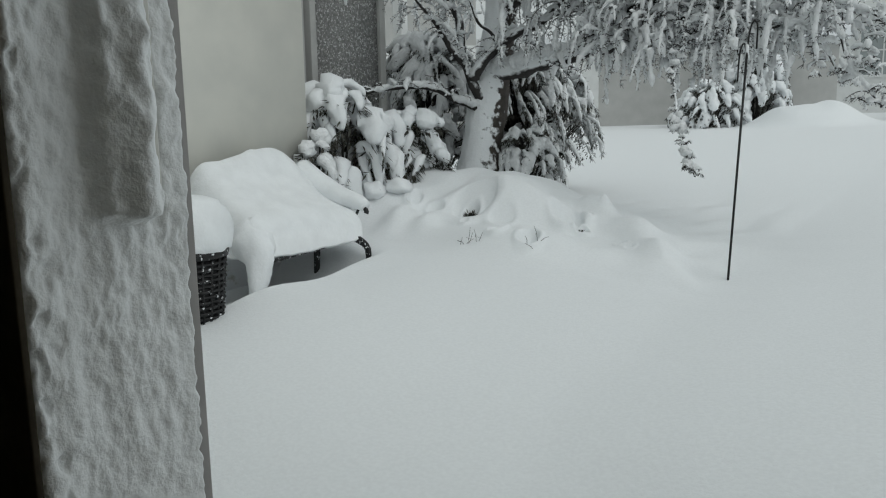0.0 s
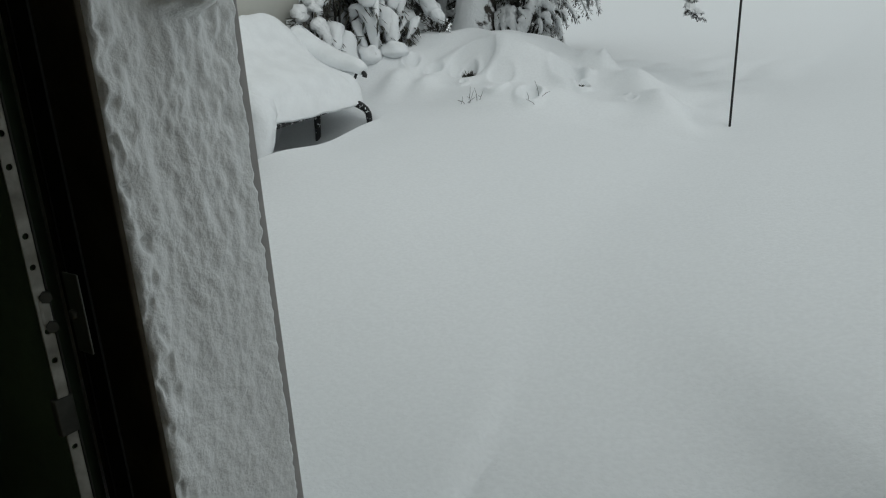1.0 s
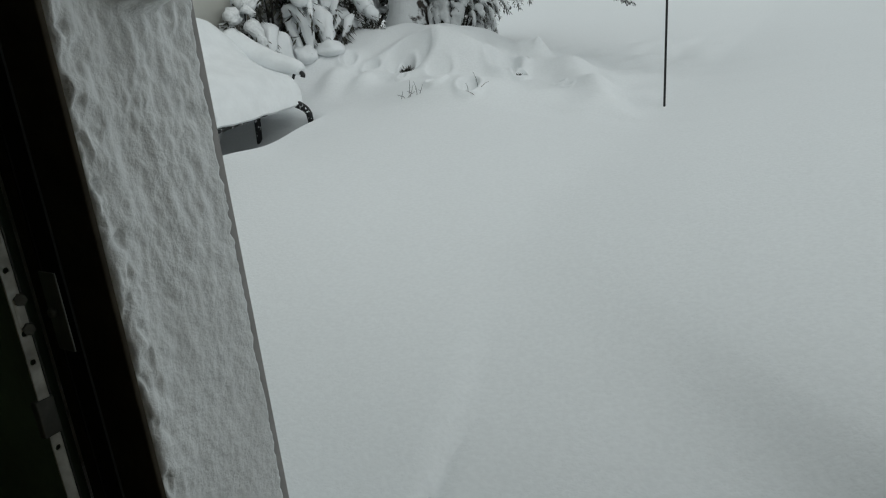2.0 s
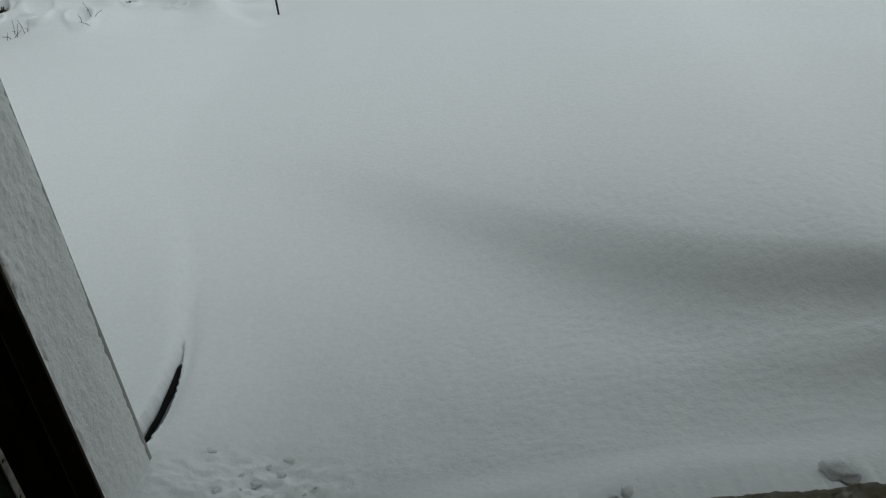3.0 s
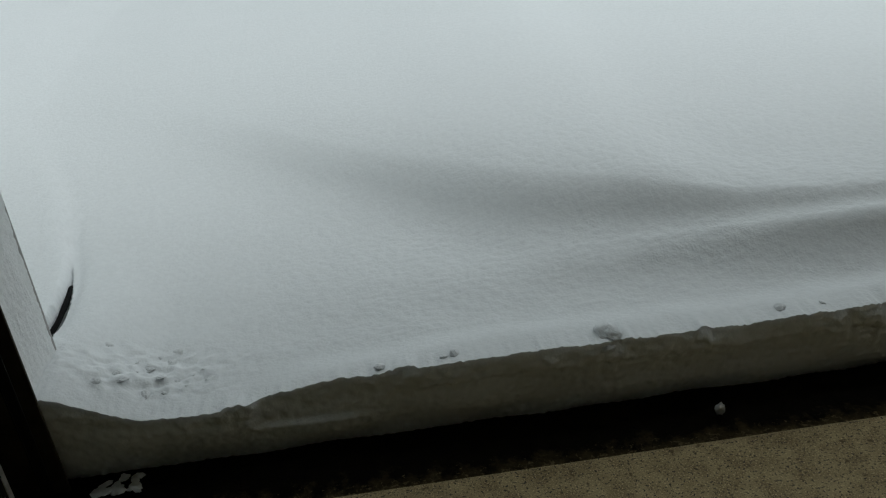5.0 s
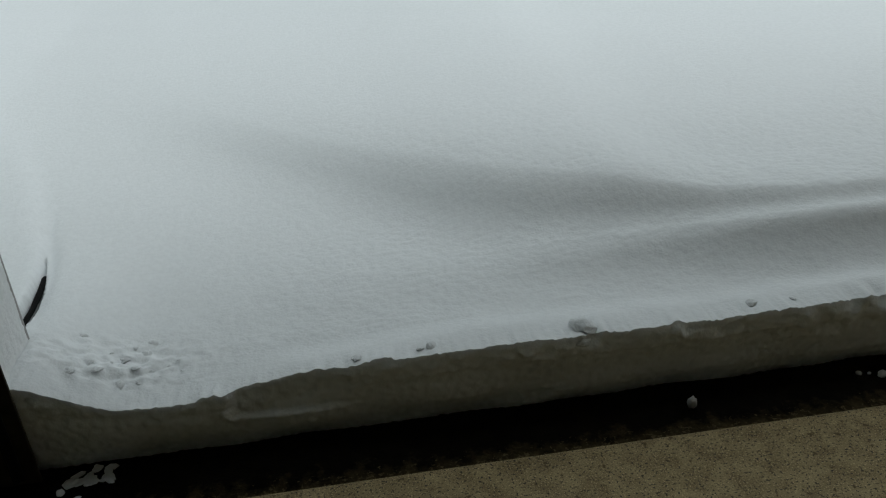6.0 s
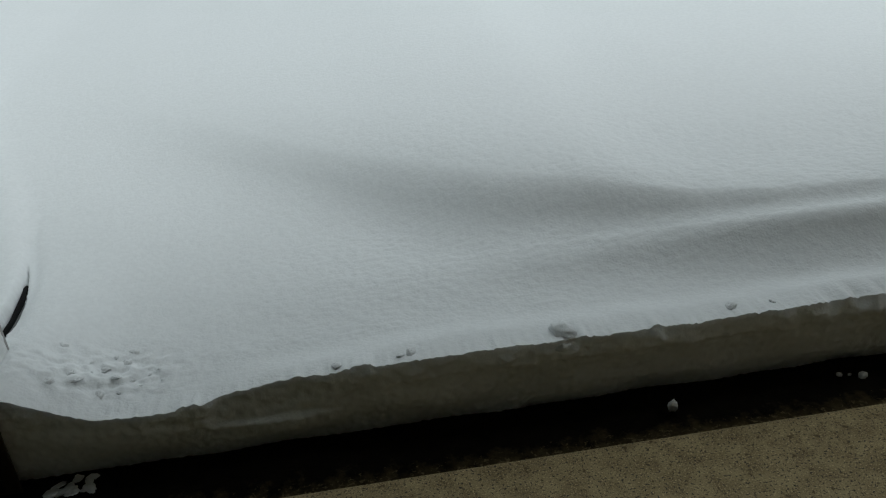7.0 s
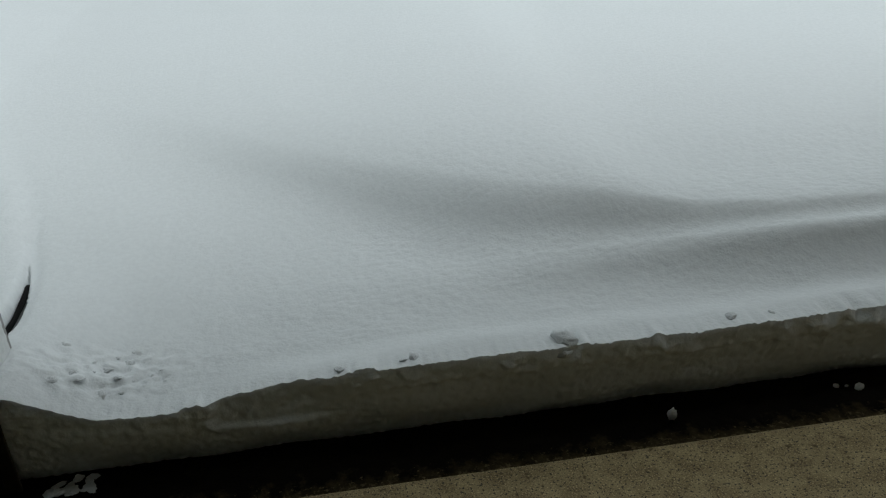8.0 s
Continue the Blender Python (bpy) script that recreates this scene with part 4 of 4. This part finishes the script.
# finer twigs round the trunk and the left-hand limbs
for path, n, t0, longest in ((paths[0][0], 22, 0.3, 0.35), (paths[1][0], 34, 0.1, 0.45), (paths[2][0], 36, 0.2, 0.4), (paths[4][0], 30, 0.25, 0.32), (paths[5][0], 30, 0.3, 0.4), (paths[16][0], 60, 0.1, 0.7), (paths[7][0], 24, 0.65, 0.25)):
    for k in range(n):
        p = along(path, rt.uniform(t0, 1.0)) + Vector((rt.gauss(0, 0.05), rt.gauss(0, 0.06), rt.uniform(-0.03, 0.05)))
        strand(p, rt.uniform(0.12, longest), (rt.uniform(-0.8, 0.8), rt.uniform(-0.6, 0.4)), 0.42, 0.0035)
for k in range(70):
    p = along(paths[11][0], rt.uniform(0.05, 0.97))
    strand(p, rt.uniform(0.04, 0.11), (rt.uniform(-0.4, 0.4), rt.uniform(-0.4, 0.4)), 0.45, 0.004)
# twigs of the unseen high limbs, added to shade the shrubs
for path in (paths[13][0], paths[14][0], paths[15][0]):
    for k in range(70):
        p = along(path, rt.uniform(0.15, 1.0)) + Vector((rt.gauss(0, 0.28), rt.gauss(0, 0.28), abs(rt.gauss(0, 0.25))))
        strand(p, rt.uniform(0.25, 0.55), (rt.uniform(-0.8, 0.8), rt.uniform(-0.8, 0.8)), 0.9)
# the crown above, thick with snow, unseen and added to dim the tree
for k in range(210):
    t = 0.86 * rt.random()
    p = Vector((-4.9 + 4.4 * t, 7.6 - 2.3 * t, 2.75)) + Vector((rt.gauss(0, 0.5), rt.gauss(0, 0.7), abs(rt.gauss(0, 0.55))))
    strand(p, rt.uniform(0.3, 0.75), (rt.uniform(-0.8, 0.8), rt.uniform(-0.8, 0.8)), 0.9)
tagged(part("twig", twig_sh, M_TWIG, tree, "thin dark hanging twigs", smooth=False), kind="stuff")
tagged(part("twig_snow", load_sh, M_CLOT, tree, "wet snow clinging to the hanging twigs"), kind="stuff")


# ---- bushes ----
def bush(name, label, base, size, pads, leaves, pad=(0.055, 0.15), seed=1, hang=0.8, leaf_len=0.09, leaf_w=0.028, clot=0.85, low=0.03):
    """An evergreen bush: stems, dark leaves, and pads of snow that hang over the shoots. base: its foot; size: half widths and height."""
    rb = random.Random(seed)
    b = Vector(base)
    drop = b.z - snow_height(b.x, b.y) + 0.05
    b.z -= drop
    size = (size[0], size[1], size[2] + drop)
    ob = thing(name, label, "bush", "snowy bushes")
    stems, leaf_sh, snow = Shape(), Shape(), Shape()
    for k in range(pads):
        t, up = rb.uniform(0, 2 * math.pi), low + (1 - low) * rb.random() ** 0.75
        r = math.sqrt(max(0.0, 1 - (up * 0.96) ** 2.4)) * rb.uniform(0.72, 1.05)
        tip = b + Vector((math.cos(t) * r * size[0], math.sin(t) * r * size[1], 0.06 + up * size[2]))
        if k % 3 == 0:
            mid = b.lerp(tip, 0.55) + Vector((0, 0, 0.12 * size[2]))
            stems.tube([b + Vector((rb.uniform(-0.08, 0.08), rb.uniform(-0.08, 0.08), -0.15)), mid, tip], [0.014, 0.01, 0.005], 5)
        out = Vector((math.cos(t), math.sin(t), 0))
        d = (out * rb.uniform(0.35, 1.0) + Vector((0, 0, -hang * rb.uniform(0.5, 1.3)))).normalized()
        if up > 0.85:
            d = (out + Vector((0, 0, -0.25))).normalized()
        w, ln = pad[0] * rb.uniform(0.5, 1.6), pad[1] * rb.uniform(0.5, 1.4)
        # a pad that lies over the shoot and hangs down beyond its tip
        side = Vector((-out.y, out.x, 0)) * rb.uniform(-0.6, 0.6) * ln
        fall = ln * rb.uniform(0.6, 1.2) * (0.45 if up > 0.85 else 1.0)
        spine = bezier([tip - out * ln * 0.5 + Vector((0, 0, -0.06 * ln)), tip - out * ln * 0.12 + Vector((0, 0, w * 0.5)), tip + out * ln * 0.2 + side * 0.4 + Vector((0, 0, -fall * 0.25)),
                        tip + out * ln * 0.30 + side * 0.8 + Vector((0, 0, -fall * 0.7)), tip + out * ln * 0.33 + side + Vector((0, 0, -fall))], 13)
        grow = rb.uniform(0.6, 1.0)
        snow.tube(spine, [w * 1.25 * grow * max(0.04, math.sin(math.pi * ((i + 0.15) / 12.4) ** 0.85)) ** 0.5 * (1.15 - 0.5 * i / 12) for i in range(13)], 10, clot)
        for s in range(leaves):
            v = (d * 0.9 + Vector((rb.uniform(-0.8, 0.8), rb.uniform(-0.8, 0.8), rb.uniform(-0.9, 0.3)))).normalized()
            p = spine[rb.randrange(4, 13)] + Vector((rb.uniform(-1, 1), rb.uniform(-1, 1), -0.6)) * w * 0.8
            leaf_sh.leaf(p, v, leaf_len * rb.uniform(0.6, 1.2), leaf_w)
    for k in range(pads * leaves // 3):
        t, up = rb.uniform(0, 2 * math.pi), low + (1 - low) * rb.random()
        r = math.sqrt(max(0.0, 1 - up ** 2)) * rb.uniform(0.2, 0.85)
        leaf_sh.leaf(b + Vector((math.cos(t) * r * size[0], math.sin(t) * r * size[1], up * size[2] * 0.92)), (rb.uniform(-1, 1), rb.uniform(-1, 1), rb.uniform(-1, 0.4)), leaf_len * 1.2, leaf_w * 1.3)
    tagged(part("stem", stems, M_TWIG, ob), kind="stuff")
    tagged(part("foliage", leaf_sh, M_LEAF, ob, "dark drooping evergreen leaves", smooth=False), kind="stuff")
    tagged(part("snow_load", snow, M_CLOT if pad[0] < 0.052 else M_LUMP, ob, "hanging pads of white snow"), kind="stuff")
    return ob


bush("rhododendron", "broad-leaved evergreen bush with drooping snow pads", (-3.89, 4.85, 1.12), (0.42, 0.42, 0.66), 44, 26, (0.060, 0.24), 3, 1.2, clot=0.5, low=0.16, leaf_w=0.020)
bush("rhododendron", "low broad-leaved bush bowed down by snow", (-3.82, 5.26, 1.10), (0.36, 0.36, 0.42), 30, 26, (0.062, 0.22), 4, 1.2, clot=0.5, low=0.16, leaf_w=0.020)
bush("rhododendron", "broad-leaved bush half covered by snow", (-3.66, 5.63, 1.13), (0.36, 0.4, 0.36), 26, 30, (0.060, 0.16), 5, 1.0, clot=0.5, low=0.16, leaf_w=0.020)
bush("rhododendron", "small snow-capped evergreen bush by the house corner", (-3.68, 4.35, 1.02), (0.22, 0.25, 0.32), 18, 20, (0.042, 0.15), 6, 1.1, clot=0.5, low=0.16, leaf_w=0.020)
bush("evergreen", "tall drooping evergreen loaded with snow behind the tree", (-3.67, 7.59, 0.94), (0.46, 0.5, 1.35), 270, 46, (0.025, 0.24), 7, 1.4, 0.060, 0.012, 1.0)
bush("evergreen", "tall drooping evergreen bowed with heavy snow", (-4.63, 7.15, 0.95), (0.75, 0.6, 1.45), 210, 40, (0.048, 0.34), 8, 1.5, 0.065, 0.012, 0.8)
bush("evergreen", "wide drooping evergreen with snow between the twigs", (-3.79, 8.29, 1.15), (0.74, 0.5, 1.05), 210, 46, (0.025, 0.24), 9, 1.4, 0.060, 0.012, 1.0, low=0.30)
bush("evergreen", "low evergreen branch tips at the trunk foot", (-3.10, 6.69, 0.95), (0.36, 0.28, 0.40), 64, 46, (0.030, 0.16), 10, 1.1, 0.05, 0.011, 1.0, low=0.0)
bush("evergreen", "small snowy evergreen far across the yard", (-4.87, 18.09, 1.49), (0.8, 0.7, 0.6), 110, 14, (0.06, 0.26), 12, 1.2, 0.10, 0.03, 0.6)
bush("evergreen", "snow-laden bush under the hanging branches", (-4.31, 19.73, 1.46), (0.75, 0.7, 1.3), 130, 12, (0.08, 0.32), 13, 1.2, 0.10, 0.03, 0.6)


for base, r in (((-3.69, 4.72, 1.04), (0.15, 0.13, 0.14)), ((-3.63, 4.89, 1.04), (0.06, 0.06, 0.06)), ((-3.52, 4.88, 0.93), (0.10, 0.09, 0.10)), ((-3.39, 5.04, 0.95), (0.14, 0.12, 0.10))):
    plant = thing("buried_plant", "small plant buried under a rounded hump of snow", "plant", "buried plants")
    low = Vector(base)
    top = low.z + r[2]
    ground = snow_height(low.x, low.y) - 0.05
    part("hump", Shape().blob((low.x, low.y, (top + ground) / 2), (r[0], r[1], (top - ground) / 2), None, 0.35, 1.4, 14, 18, seed=r[2] * 9), M_LUMP, plant)


# ---- far houses ----
def window(parent, x0, x1, y, z0, z1):
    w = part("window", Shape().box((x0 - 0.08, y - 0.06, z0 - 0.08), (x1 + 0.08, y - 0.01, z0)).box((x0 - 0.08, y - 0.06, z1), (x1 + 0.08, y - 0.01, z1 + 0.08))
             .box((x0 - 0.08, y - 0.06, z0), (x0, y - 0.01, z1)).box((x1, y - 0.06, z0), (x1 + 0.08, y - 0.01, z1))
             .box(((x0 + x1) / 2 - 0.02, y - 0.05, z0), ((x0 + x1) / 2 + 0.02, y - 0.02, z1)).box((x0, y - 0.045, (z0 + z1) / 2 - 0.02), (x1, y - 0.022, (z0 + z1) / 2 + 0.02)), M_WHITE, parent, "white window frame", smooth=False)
    part("pane", Shape().box((x0, y - 0.02, z0), (x1, y - 0.008, z1)), M_GLASS, w, "dark window pane", smooth=False)
    return w


house = thing("neighbour_house", "pale house with white trim across the yard", "house")
turn = pose(-5.0, 27.0, 1.0, 0, 0, 10)
H = []
# the wall's paleness stands in for haze
H.append(part("wall", Shape().box((0.0, 0.0, 0), (12, 8, 3.6)), M_WHITE, house, "siding wall, snowfall haze in its pale colour", smooth=False))
H.append(part("roof", Shape().add([(-0.5, -0.6, 3.6), (12.5, -0.6, 3.6), (12.5, 4, 6.2), (-0.5, 4, 6.2), (12.5, 8.6, 3.6), (-0.5, 8.6, 3.6)], ((0, 1, 2, 3), (3, 2, 4, 5), (0, 3, 5), (1, 4, 2), (0, 5, 4, 1))), M_ROOF, house, "snow-covered roof", smooth=False))
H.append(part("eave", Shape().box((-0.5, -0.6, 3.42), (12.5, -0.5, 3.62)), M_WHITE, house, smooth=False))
for x0 in (1.75, 4.9):
    H.append(window(house, x0, x0 + 1.25, 0.0, 1.5, 2.95))
house.matrix_world = turn

house = thing("grey_shed", "long grey building with a flat snowy roof", "house")
part("wall", Shape().box((0, 0, 0), (8.5, 4, 2.6)), M_GREYWALL, house, smooth=False)
part("roof", Shape().box((-0.2, -0.3, 2.6), (8.7, 4.2, 2.95)), M_ROOF, house, "snow-covered roof", bevel=0.05)
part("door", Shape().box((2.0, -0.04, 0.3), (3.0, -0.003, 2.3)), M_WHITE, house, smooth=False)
house.matrix_world = pose(-10.6, 17.5, 0.5, 0, 0, 22)

post = thing("porch_post", "white painted porch column", "column")
PP = Vector((-5.75, 8.10, 1.60))
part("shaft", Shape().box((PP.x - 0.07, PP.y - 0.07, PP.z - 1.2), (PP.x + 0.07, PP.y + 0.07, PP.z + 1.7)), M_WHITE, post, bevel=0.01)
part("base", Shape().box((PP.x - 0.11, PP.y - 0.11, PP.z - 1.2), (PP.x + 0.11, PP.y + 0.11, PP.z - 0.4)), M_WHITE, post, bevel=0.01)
house = thing("back_house", "pale house wall behind the evergreens", "house")
part("wall", Shape().box((0, 0, 0), (5, 3, 4.6)), M_GREYWALL, house, smooth=False)
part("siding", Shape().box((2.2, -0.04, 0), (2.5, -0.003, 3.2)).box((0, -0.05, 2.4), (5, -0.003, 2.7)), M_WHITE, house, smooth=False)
house.matrix_world = pose(-13.5, 12.6, 0.4, 0, 0, 35)
bare = thing("red_shrub", "bare reddish shrub dusted with snow by the far house", "shrub")
sh, lo = Shape(), Shape()
rs = random.Random(21)
for k in range(70):
    p = Vector((-0.75 + rs.gauss(0, 0.5), 21.5 + rs.gauss(0, 0.3), 1.2))
    d = Vector((rs.uniform(-0.5, 0.5), rs.uniform(-0.3, 0.3), rs.uniform(0.5, 1.0)))
    sh.tube([p, p + d * 0.6, p + d + Vector((d.x * 0.3, 0, -0.05))], [0.014, 0.011, 0.007], 4)
    if k % 3 == 0:
        lo.blob(p + d * 0.95, (0.10, 0.08, 0.05), None, 0.5, 1.7, 5, 7, seed=k)
tagged(part("stem", sh, M_BERRY, bare), kind="stuff")
tagged(part("snow_load", lo, M_LUMP, bare), kind="stuff")
